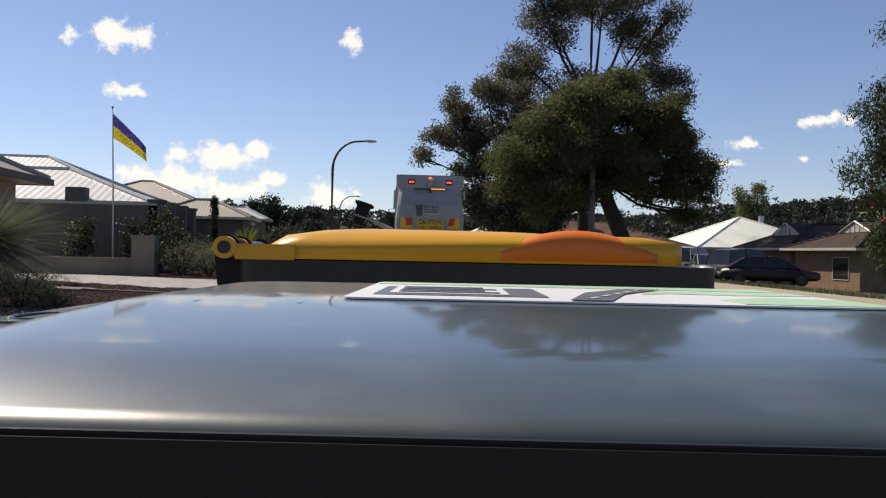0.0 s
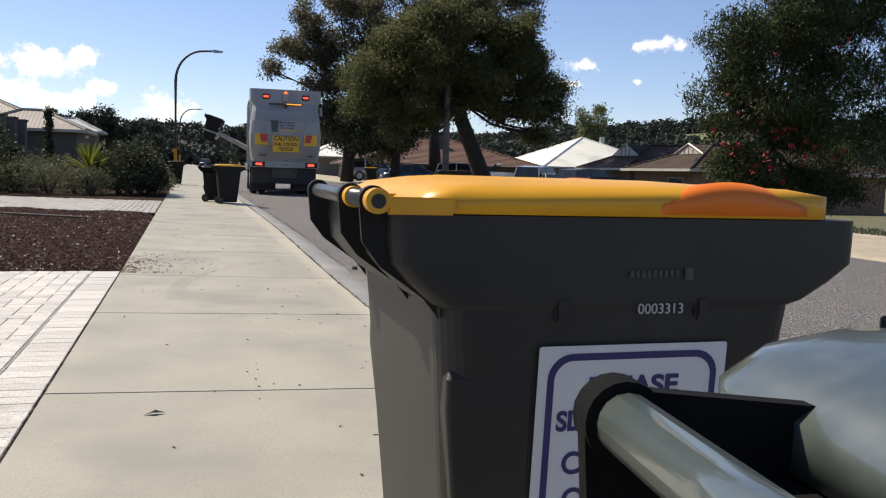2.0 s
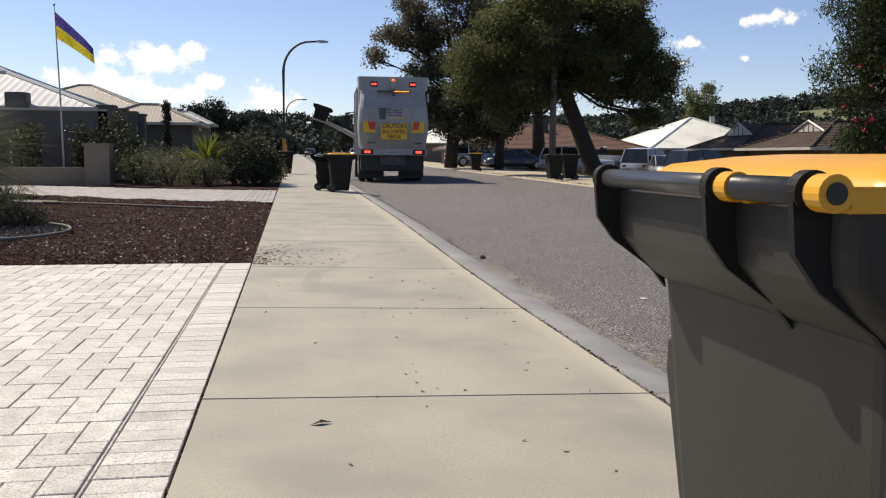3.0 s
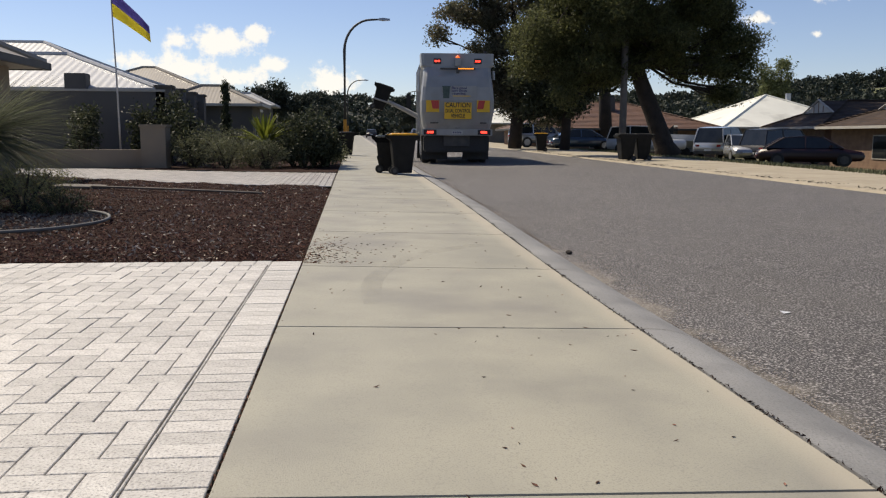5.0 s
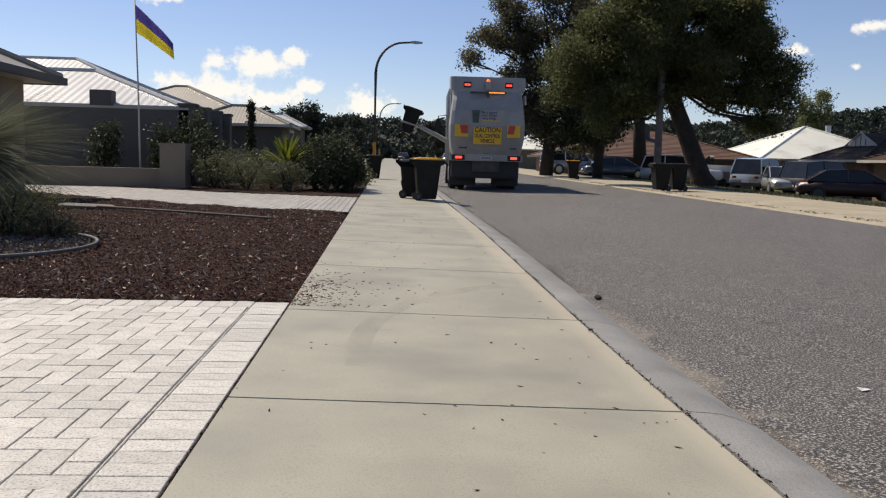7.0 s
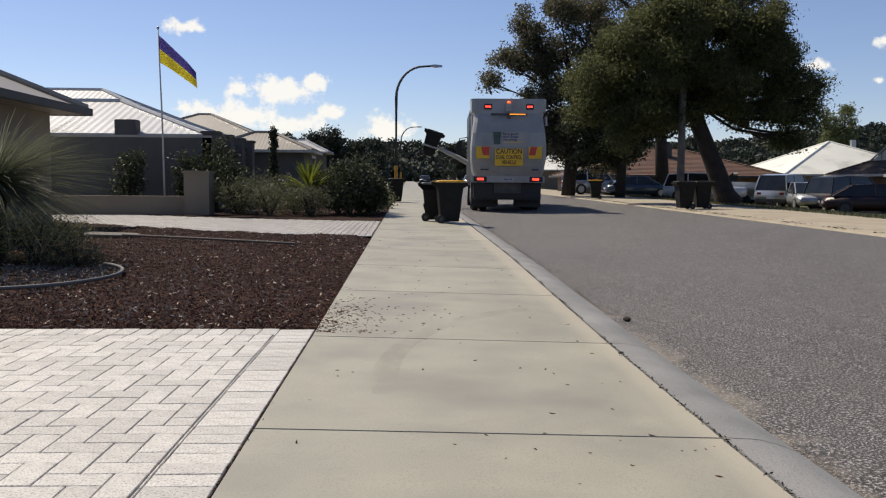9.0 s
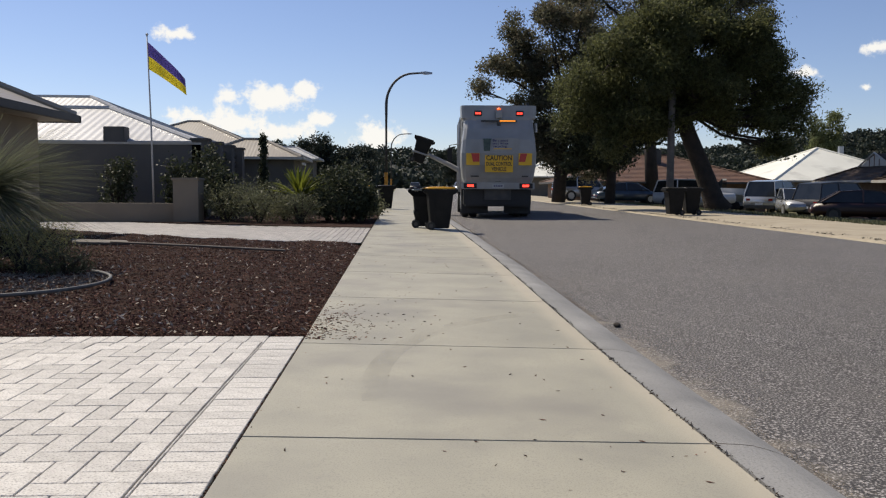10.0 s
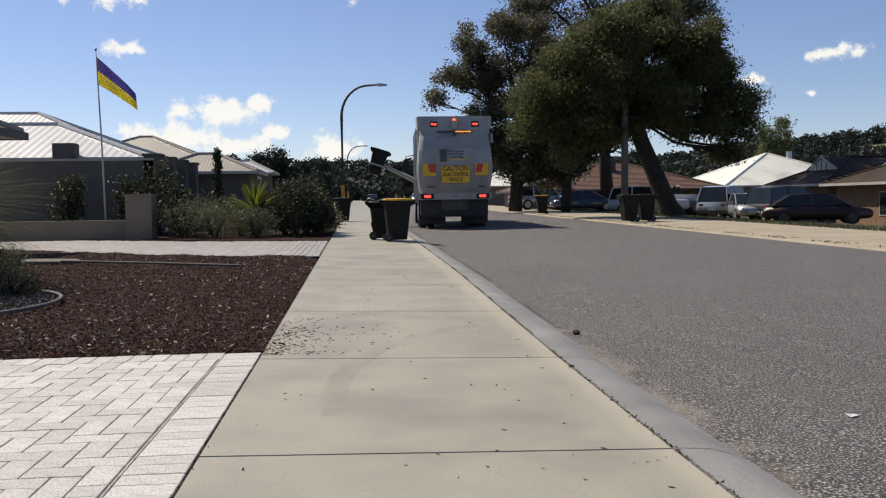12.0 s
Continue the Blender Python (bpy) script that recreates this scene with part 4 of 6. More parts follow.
make_tree("street_tree", "dark shade tree hanging low over the far kerb", (13.0, 53.5, rise(53) - .06),
          [((0, 0, 0), .32), ((.1, 0, 2), .27), ((.1, 0, 3.6), .22)],
          [((-.4, 0, 5.6), (2.5, 2.3, 1.9), 3800), ((-1.8, 0, 4.0), (1.6, 1.6, 1.3), 1900), ((1.2, 0, 4.2), (1.8, 1.6, 1.4), 1900), ((-.4, 0, 2.9), (1.9, 1.4, .9), 1500), ((-1.9, 0, 2.3), (1.0, 1.0, .7), 600)],
          0.26, M["leaf_dark"], M["bark"], 14, clump=.3, limb_r=.1, thick=2.6)
# bottlebrush across the road
bt = make_tree("bottlebrush_tree", "bushy bottlebrush tree with red flowers on the far verge", (18.5, 24.6, ground_z(18.5, 24.6)),
               [((0, 0, 0), .26), ((.1, 0, 1.4), .2), ((.2, 0, 2.8), .16)],
               [((-.7, 0, 5.6), (1.9, 2.0, 1.7), 5200), ((.9, 0, 6.4), (2.2, 2.2, 1.9), 5600), ((-.9, 0, 3.6), (1.6, 1.9, 1.5), 4600), ((1.3, 0, 3.9), (2.2, 2.2, 1.8), 5600), ((.6, 0, 1.7), (2.2, 1.9, 1.3), 4600), ((2.6, 0, 1.6), (1.6, 1.6, 1.2), 2600), ((0.4, 0, 8.2), (1.6, 1.6, 1.2), 2600), ((2.8, 0, 7.2), (1.6, 1.6, 1.4), 2600), ((2.2, 0, 8.9), (2.2, 1.8, 1.5), 3000), ((3.8, 0, 5.4), (1.8, 1.8, 1.9), 3000), ((3.9, 0, 3.0), (1.8, 1.7, 1.6), 2600), ((4.4, 0, 7.6), (1.6, 1.6, 1.6), 2400)],
               0.17, M["leaf_brush"], M["bark"], 15, clump=.2, per=26, slim=.22, droop=.9, limb_r=.07, thick=2.7, lumps=9)
V, F = leaves([((-1.3, -1.0, 3.0), (1.3, 1.0, 1.3), 200), ((0.4, -1.2, 1.9), (1.8, .9, .8), 130), ((0, -1.4, 5.4), (2.0, 1.0, 1.6), 60)], 0.11, 16, .05, 9, .6)
mesh_from("blossom", V, F, M["flower_red"], bt, "red bottlebrush flowers")


def bush(name, label, x, y, r, h, leaf, seed, n=900, size=0.11, category="shrub", slim=.45, clump=.1, z=None):
    t = thing(name, label, category, (x, y, (rise(y) if z is None else z)))
    bm = bmesh.new()
    rr = random.Random(seed)
    for k in range(6):
        a = rr.uniform(0, 6.28)
        tube(bm, [(0, 0, -.04), (.3 * r * math.cos(a), .3 * r * math.sin(a), h * .4), (.7 * r * math.cos(a), .7 * r * math.sin(a), h * .8)], [.03, .02, .008], 5)
    part("stem", bm, M["bark"], t)
    n = int(n * 1.9)
    bl = [((0, 0, h * .5), (r * .85, r * .85, h * .45), n // 2)]
    for k in range(5):
        a = rr.uniform(0, 6.28)
        bl.append(((r * .45 * math.cos(a), r * .45 * math.sin(a), h * rr.uniform(.35, .8)), (r * .55, r * .55, h * .28), n // 10))
    V, F = leaves(bl, size * .85, seed, clump, 12, slim)
    mesh_from("foliage", V, F, leaf, t)
    return t


# neighbour's garden
for i, (x, y, r, h, lf, n) in enumerate(((-7.3, 28.2, .5, 1.75, "leaf_dark", 1000), (-5.7, 28.6, .4, 1.7, "leaf_dark", 800), (-5.0, 28.8, .65, 2.15, "leaf_dark", 1200), (-4.2, 27.4, .5, 1.55, "leaf_dark", 900))):
    bush("upright_shrub", "upright dark evergreen shrub in front of the grey wall", x, y, r, h, M[lf], 30 + i, n, .13)
for i, (x, y, r, h) in enumerate(((-3.9, 26.6, .75, 1.1), (-3.0, 26.2, .8, .95), (-2.5, 27.4, .9, 1.15), (-1.9, 25.9, .6, .8), (-3.5, 28.6, .9, 1.2))):
    bush("lavender_bush", "rounded grey-green bush in the mulched garden", x, y, r, h, M["leaf_grey"], 40 + i, 1300, .10, slim=.25)
for i, (x, y, r, h) in enumerate(((-.95, 26.6, .75, 1.55), (-1.35, 27.6, .6, 1.35), (-.45, 27.2, .55, 1.25), (-.8, 28.6, .7, 1.5))):
    bush("dense_shrub", "dense dark green shrub beside the footpath", x, y, r, h, M["leaf_dark"], 50 + i, 1700, .12)
for i, (x, y) in enumerate(((-.35, 29.0), (-.3, 32.5), (-.4, 36), (-.5, 44))):
    bush("low_bush", "low straggly bush at the edge of the footpath", x, y, .5, .45, M["leaf_grey"], 60 + i, 600, .1)
for i, (x, y, r, h) in enumerate(((-2.0, 33, 1.0, 1.2), (-1.5, 37, 1.0, 1.3), (-2.5, 41, 1.2, 1.4), (-1.8, 46, 1.1, 1.3), (-3.0, 52, 1.4, 1.5))):
    bush("dense_shrub", "dark hedge shrub in a front garden down the street", x, y, r, h, M["leaf_dark"], 70 + i, 1300, .16)
# slim cypress
cy = thing("pencil_pine", "slim dark pencil pine beside the house", "tree", (-4.1, 34.0, rise(34) - .04))
bm = bmesh.new()
tube(bm, [(0, 0, 0), (0, 0, 2.4)], [.06, .02], 6)
part("trunk", bm, M["bark"], cy)
V, F = leaves([((0, 0, z), (.22 * (1.15 - z / 3.2), .22 * (1.15 - z / 3.2), .3), 320) for z in (.4, .8, 1.2, 1.6, 2.0, 2.35, 2.6)], .12, 77, .05, 10, .4, -1.2)
mesh_from("crown", V, F, M["leaf_dark"], cy)


def fronds(name, label, at, n, length, width, spread, leaf, seed, droop, category="plant", stem=0.0, z0=0.0):
    """Narrow blades fanning out of one heart; each blade a folded strip."""
    t = thing(name, label, category, at)
    if stem:
        bm = bmesh.new()
        tube(bm, [(0, 0, -.05), (.02, 0, stem)], [.13, .11], 10)
        part("stem", bm, M["bark"], t)
    rng = random.Random(seed)
    V, F = [], []
    for _ in range(n):
        a, e = rng.uniform(0, 2 * math.pi), radians(rng.uniform(*spread))
        Ln = length * rng.uniform(.7, 1.15)
        d = Vector((math.cos(a) * math.cos(e), math.sin(a) * math.cos(e), math.sin(e)))
        side = Vector((-math.sin(a), math.cos(a), 0))
        b = len(V)
        K = 5
        for k in range(K + 1):
            f = k / K
            p = Vector((0, 0, stem + z0)) + d * Ln * f + Vector((0, 0, -droop * Ln * f * f))
            w = width * (1 - f) ** .6 + .0008
            V += [tuple(p - side * w), tuple(p + Vector((0, 0, -w * .6))), tuple(p + side * w)]
        for k in range(K):
            for j in range(2):
                F.append((b + 3 * k + j, b + 3 * k + j + 1, b + 3 * k + 4 + j, b + 3 * k + 3 + j))
    mesh_from("foliage", V, F, leaf, t)
    return t


fronds("cycad", "yellow-green cycad with stiff arching fronds", (-2.05, 26.9, rise(27) + .02), 70, 1.25, .05, (30, 85), M["leaf_lime"], 5, .3, stem=.6)
fronds("grass_tree", "grey-green grass tree with long fine spiky leaves", (-4.35, 14.0, rise(14)), 1500, 1.42, .0042, (-30, 50), M["needle"], 6, .20, stem=.95)
bush("native_bush", "scruffy grey-green bush with dry yellow leaves inside the edging", -3.65, 13.5, .6, .62, M["leaf_dry"], 81, 1500, .07, slim=.2, clump=.07)
bush("native_bush", "low tussock with fine leaves in the mulch bed", -3.1, 13.2, .38, .30, M["leaf_dark"], 82, 900, .06, slim=.2, clump=.05)
bush("native_bush", "scruffy grey-green bush with dry yellow leaves inside the edging", -4.5, 12.6, .6, .52, M["leaf_dry"], 83, 1200, .07, slim=.2, clump=.07)

# edging round that bed
bm = bmesh.new()
pts = [(-5.2, 10.9), (-4.2, 10.75), (-3.2, 10.85), (-2.6, 11.15), (-2.3, 11.7), (-2.28, 12.3), (-2.5, 12.9), (-3.0, 13.4)]
sm = []
for i in range(len(pts) - 1):
    for f in (0, .33, .67):
        sm.append((pts[i][0] + (pts[i + 1][0] - pts[i][0]) * f, pts[i][1] + (pts[i + 1][1] - pts[i][1]) * f))
sm = [tuple((Vector(sm[max(i - 1, 0)]) + Vector(sm[i]) + Vector(sm[min(i + 1, len(sm) - 1)])) / 3) for i in range(len(sm))]
tube(bm, [(x, y, rise(y) + .055) for x, y in sm], .018, 8)
tagged(part("garden_edging", bm, M["edging"], smooth=True), "thin grey curved garden edging round a planted bed", "edging")
bm = bmesh.new()
tube(bm, [(-4.1, 17.85, rise(18) + .06), (-2.6, 17.1, rise(17) + .06), (-1.05, 16.3, rise(16) + .05)], .019, 7)
tagged(part("timber_edging", bm, M["polewood"]), "weathered timber log lying along the mulch bed", "edging")
bm = bx(-.45, .45, -.28, .28, 0, .035, bevel=.008)
ob = part("paving_slab", bm, M["polewood"])
ob.matrix_basis = pose(-4.35, 18.1, rise(18) + .03, 2, 3, 25)
tagged(ob, "weathered flat slab lying in the mulch", "slab")

# ---- posts ----
lamp = thing("street_lamp", "tall grey curved street lamp with an orange base", "street lamp", (-0.07, 52.8, rise(52.8) - .05))
bm = bmesh.new()
arc = [(0, 0, 1.75), (0, 0, 5.6)] + [(1.55 - 1.55 * math.cos(radians(a)), 0, 5.6 + 1.75 * math.sin(radians(a))) for a in range(10, 91, 10)] + [(2.0, 0, 7.38)]
tube(bm, arc, [.085] * 2 + [.075 - .002 * k for k in range(9)] + [.05], 12)
part("pole", bm, M["darksteel"], lamp, smooth=True)
bm = bmesh.new()
tube(bm, [(0, 0, -.1), (0, 0, 1.75)], [.095, .09], 12)
part("painted_base", bm, M["orange_paint"], lamp, "orange painted lower pole")
bm = bmesh.new()
loft(bm, [[(1.95, -.08, 7.33), (1.95, .08, 7.33), (1.95, .08, 7.44), (1.95, -.08, 7.44)], [(2.2, -.14, 7.30), (2.2, .14, 7.30), (2.2, .12, 7.46), (2.2, -.12, 7.46)], [(2.6, -.08, 7.33), (2.6, .08, 7.33), (2.6, .06, 7.42), (2.6, -.06, 7.42)]])
part("lamp_head", bm, M["steel"], lamp)
copy_thing(lamp, pose(-0.3, 112, rise(112) - .05))
pole = thing("power_pole", "grey weathered timber power pole under the tree", "pole", (12.6, 41.0, rise(41) - .1))
bm = bmesh.new()
tube(bm, [(0, 0, 0), (0, 0, 2), (0, 0, 5.4)], [.17, .16, .15], 14)
part("post", bm, M["polewood"], pole, smooth=True)
fp = thing("flagpole", "slim white flagpole behind a low garden wall", "flagpole", (-6.02, 27.3, rise(27)))
bm = bmesh.new()
tube(bm, [(0, 0, -.02), (-.04, 0, 2.6), (-.11, 0, 4.98)], [.028, .023, .016], 10)
part("pole", bm, M["grey_print"], fp, smooth=True)
bm = bmesh.new()
bmesh.ops.create_uvsphere(bm, u_segments=12, v_segments=8, radius=.038)
ob = part("finial", bm, M["steel"], fp, smooth=True)
ob.location = (-.11, 0, 5.02)
# flag: two cloth bands in a light breeze, sagging to the fly end
for nm, v0, v1, m_ in (("blue_band", .5, 1.0, "flag_blue"), ("yellow_band", 0.0, .5, "flag_yellow")):
    bm = bmesh.new()
    rows = []
    for i in range(19):
        u = i / 18
        rows.append([])
        for j in range(5):
            v = v0 + (v1 - v0) * j / 4
            x = -.09 + 1.0 * u
            z = 4.10 + .72 * v - .72 * u - .12 * u * u - .30 * u * (v - .5)
            yv = .10 * math.sin(u * 9 + v * 1.5) * u
            rows[-1].append(bm.verts.new((x, yv, z)))
    skin(bm, rows, closed=False, cap=False)
    bmesh.ops.solidify(bm, geom=bm.faces[:], thickness=.004)
    part(nm, bm, M[m_], fp, "faded cloth of the flag", smooth=True)


# ---- walls and houses ----
def hip_roof(bm, x0, x1, y0, y1, ze, zr, along='x', th=.12):
    """A hip roof with an eave board's thickness."""
    if along == 'x':
        h = (y1 - y0) / 2
        r = [(x0 + h, (y0 + y1) / 2), (x1 - h, (y0 + y1) / 2)]
    else:
        h = (x1 - x0) / 2
        r = [((x0 + x1) / 2, y0 + h), ((x0 + x1) / 2, y1 - h)]
    if along == 'x' and r[0][0] > r[1][0] - .1:
        r = [((x0 + x1) / 2 - .05, (y0 + y1) / 2), ((x0 + x1) / 2 + .05, (y0 + y1) / 2)]
    if along == 'y' and r[0][1] > r[1][1] - .1:
        r = [((x0 + x1) / 2, (y0 + y1) / 2 - .05), ((x0 + x1) / 2, (y0 + y1) / 2 + .05)]
    b = [bm.verts.new((x, y, ze - th)) for x, y in ((x0, y0), (x1, y0), (x1, y1), (x0, y1))]
    e = [bm.verts.new((x, y, ze)) for x, y in ((x0, y0), (x1, y0), (x1, y1), (x0, y1))]
    t = [bm.verts.new((*p, zr)) for p in r]
    for k in range(4):
        bm.faces.new((b[k], b[(k + 1) % 4], e[(k + 1) % 4], e[k]))
    bm.faces.new(b[::-1])
    if along == 'x':
        for f in ((e[0], e[1], t[1], t[0]), (e[1], e[2], t[1]), (e[2], e[3], t[0], t[1]), (e[3], e[0], t[0])):
            bm.faces.new(f)
    else:
        for f in ((e[0], e[1], t[0]), (e[1], e[2], t[1], t[0]), (e[2], e[3], t[1]), (e[3], e[0], t[0], t[1])):
            bm.faces.new(f)
    return bm


def ridge_caps(bm, x0, x1, y0, y1, ze, zr, along):
    h = (y1 - y0) / 2 if along == 'x' else (x1 - x0) / 2
    c = [(x0, y0), (x1, y0), (x1, y1), (x0, y1)]
    if along == 'x':
        m_ = max(.05, (x1 - x0) / 2 - h)
        r = [((x0 + x1) / 2 - m_, (y0 + y1) / 2), ((x0 + x1) / 2 + m_, (y0 + y1) / 2)]
        pr = ((0, 0), (1, 1), (2, 1), (3, 0))
    else:
        m_ = max(.05, (y1 - y0) / 2 - h)
        r = [((x0 + x1) / 2, (y0 + y1) / 2 - m_), ((x0 + x1) / 2, (y0 + y1) / 2 + m_)]
        pr = ((0, 0), (1, 0), (2, 1), (3, 1))
    for a, b in pr:
        tube(bm, [(*c[a], ze + .02), (*r[b], zr + .02)], .09, 6)
    tube(bm, [(*r[0], zr + .02), (*r[1], zr + .02)], .09, 6)


def house(label, x0, x1, y0, y1, zb, ze, zr, wall, roof, cap, along='x', over=.5, windows=(), name="house", extra=()):
    t = thing(name, label, "house")
    w = part("wall", bx(x0, x1, y0, y1, zb - .8, ze - .1), M[wall], t)
    rf = part("roof", hip_roof(bmesh.new(), x0 - over, x1 + over, y0 - over, y1 + over, ze, zr, along), M[roof], t)
    bm = bmesh.new()
    ridge_caps(bm, x0 - over, x1 + over, y0 - over, y1 + over, ze, zr, along)
    part("ridge_capping", bm, M[roof], rf)
    bm = bmesh.new()
    for a in ((x0 - over - .1, x1 + over + .1, y0 - over - .1, y0 - over), (x0 - over - .1, x1 + over + .1, y1 + over, y1 + over + .1), (x0 - over - .1, x0 - over, y0 - over, y1 + over), (x1 + over, x1 + over + .1, y0 - over, y1 + over)):
        box(bm, *a, ze - .14, ze + .015, .01)
    part("gutter", bm, M[cap], rf)
    for side, c, wd, z0, z1 in windows:
        if side == 's':
            a = (c - wd / 2, c + wd / 2, y0 - .05, y0 + .05)
            g = (c - wd / 2 + .06, c + wd / 2 - .06, y0 - .062, y0 - .045)
        elif side == 'w':
            a = (x0 - .05, x0 + .05, c - wd / 2, c + wd / 2)
            g = (x0 - .062, x0 - .045, c - wd / 2 + .06, c + wd / 2 - .06)
        else:
            a = (x1 - .05, x1 + .05, c - wd / 2, c + wd / 2)
            g = (x1 + .045, x1 + .062, c - wd / 2 + .06, c + wd / 2 - .06)
        wi = part("window", bx(*a, z0, z1), M["fascia_pale"], w)
        part("pane", bx(*g, z0 + .06, z1 - .06), M["glass"], wi)
    return t, w, rf


# house beyond the planted bed, only its far corner comes into view
hN, wN, rN = house("tan rendered house with a dark metal roof and deep eaves", -17, -6.75, 13.5, 21.6, .05, 2.52, 4.6, "wall_tan", "roof_tan", "fascia", 'x', .55, (("e", 15.5, 2.0, .3, 2.2),))

# neighbour's tall grey wall, slatted front fence and low wall with a pier
wall = setting(part("wall_garden", bx(-12.0, -5.35, 30.0, 30.22, -.1, 2.33), M["wall_grey_shaded"]), "tall dark grey rendered boundary wall", "wall")
part("capping", bx(-12.02, -5.33, 29.97, 30.25, 2.33, 2.40, bevel=.01), M["fascia_pale"], wall)
fence = thing("front_fence", "grey rendered fence piers with dark horizontal slats", "fence")
for k in range(4):
    y = 30.0 + 1.95 * k
    pr = part("pier", bx(-5.62, -5.16, y, y + .46, 0, 2.46 + .0), M["wall_grey_shaded"], fence)
    part("pier_cap", bx(-5.67, -5.11, y - .05, y + .51, 2.46, 2.54, bevel=.015), M["wall_grey_shaded"], pr)
    if k < 3:
        for j in range(12):
            part("slat", bx(-5.41, -5.37, y + .46, y + 1.95, .35 + j * .165, .35 + j * .165 + .12), M["fascia"], fence)
low = thing("low_wall", "low tan rendered garden wall ending in a square pier", "wall")
part("wall", bx(-9.6, -5.22, 26.45, 26.7, -.1, .62), M["wall_tan"], low)
pr = part("pier", bx(-5.24, -4.59, 26.25, 26.9, -.1, 1.22), M["wall_tan"], low)
part("pier_cap", bx(-5.28, -4.55, 26.21, 26.94, 1.22, 1.29, bevel=.015), M["wall_tan"], pr)

hA, wA, rA = house("grey rendered house with a pale ribbed metal hip roof", -30, -9.1, 43.6, 56.4, .2, 2.95, 5.78, "wall_grey_shaded", "roof_white", "fascia", 'x', .6, (("s", -13, 2.4, .9, 2.2),))
part("roof_wing", hip_roof(bmesh.new(), -27, -6.35, 33.6, 42.0, 2.64, 4.1, 'x'), M["roof_white"], hA)
bm = bmesh.new()
ridge_caps(bm, -27, -6.35, 33.6, 42.0, 2.64, 4.1, 'x')
part("wing_capping", bm, M["roof_white"], hA)
part("wing_wall", bx(-26.4, -6.95, 34.2, 44.0, -.1, 2.5), M["wall_grey_shaded"], hA)
part("chimney", bx(-9.35, -8.65, 33.3, 33.9, 2.4, 3.1, bevel=.02), M["wall_grey_shaded"], hA, "dark grey square stack")
# these three houses take the grey render as wall colour darkened for shade
hB, wB, rB = house("tan rendered house with a tan ribbed metal hip roof", -20, -7.3, 59.1, 70.9, .3, 3.0, 5.7, "wall_grey_shaded", "roof_tan", "fascia_pale", 'x', .6, (("s", -9.5, 2.2, 1.1, 2.4),))
house("small house with a pale metal hip roof", -14, -7.5, 86.1, 89.8, .4, 3.9, 5.1, "wall_grey_shaded", "roof_white", "fascia_pale", 'x', .6)
house("low tan house further down the street", -10.3, -5.2, 52, 56, .3, 2.78, 3.87, "wall_grey_shaded", "roof_tan", "fascia_pale", 'x', .5, (("e", 54, 1.8, 1.0, 2.1),))

# houses across the road
def dutch_gable(h, rf, x0, y0, y1, ze, zr, f, roof):
    """A small gable set into the top of the hip that faces the street."""
    hh, ym = (y1 - y0) / 2, (y0 + y1) / 2
    xg, zg, w = x0 + f * hh, ze + f * (zr - ze), hh * (1 - f)
    bm = bmesh.new()
    a, b, c, d = (bm.verts.new(p) for p in ((xg, ym - w, zg), (xg, ym + w, zg), (xg, ym, zr), (x0 + hh, ym, zr)))
    for q in ((a, c, d), (b, d, c), (a, b, c), (a, d, b)):
        bm.faces.new(q)
    part("gable_roof", bm, M[roof], rf)
    gb = part("gable", loft(bmesh.new(), [[(x, ym - w * .9, zg + .03), (x, ym + w * .9, zg + .03), (x, ym, zr - .08)] for x in (xg - .05, xg + .02)]), M["fascia_pale"], rf, "pale boarded gable end")
    for s in (-1, 1):
        bm = bmesh.new()
        tube(bm, [(xg - .08, ym + s * w * 1.05, zg - .02), (xg - .08, ym, zr + .04)], .07, 4)
        part("barge_board", bm, M["fascia_pale"], gb)
    for k in (-1, 0, 1):
        part("gable_batten", bx(xg - .075, xg - .045, ym + k * w * .3 - .03, ym + k * w * .3 + .03, zg + .05, zr - .12 - abs(k) * .3 * (zr - zg)), M["wall_brick"], gb)


# the 3.2 m south window is a dark pane standing for the shaded carport opening
hR, wR, rR = house("brown brick house with a dark brown tiled roof and carport", 30, 44, 54.6, 61.4, -.8, 1.75, 3.53, "wall_brick", "roof_tile", "fascia_pale", 'x', .6, (("w", 58, 1.8, -.1, 1.2), ("s", 32.6, 3.2, -1.2, 1.25), ("s", 37, 1.8, -.1, 1.2)))
dutch_gable(hR, rR, 29.4, 54.0, 62.0, 1.75, 3.53, .517, "roof_tile")
hS, wS, rS = house("brown brick house with a dark brown tiled roof and gable", 28.4, 42, 44.2, 51.0, -1.0, 1.68, 3.25, "wall_brick", "roof_tile", "fascia_pale", 'x', .6, (("s", 31, 1.8, -.1, 1.2), ("w", 46, 1.6, -.1, 1.2)))
dutch_gable(hS, rS, 27.8, 43.6, 51.6, 1.68, 3.25, .6, "roof_tile")
hW, wW, rW = house("house with a large cream metal hip roof", 30.5, 42.5, 70, 82, -.9, 1.9, 4.75, "wall_tan", "roof_cream", "fascia_pale", 'x', .7)
part("roof_vent", loft(bmesh.new(), [rrect(38.2, 38.6, 75.5, 75.9, 4.2, .1), rrect(38.2, 38.6, 75.5, 75.9, 4.92, .1)]), M["steel"], rW)
hT, wT, rT = house("brick house with a terracotta tiled hip roof and solar panels", 13.6, 28, 66.5, 78, -.6, 1.7, 3.9, "wall_brick", "roof_terra", "fascia", 'x', .6, (("s", 19, 1.8, .2, 1.3),))
for k in range(3):
    ob = part("solar_panel", bx(-.5, .5, -.8, .8, 0, .04), M["solar"], rT)
    ob.matrix_basis = pose(17.6 + k * 1.1, 69.6, 2.92, 19, 0, 0)
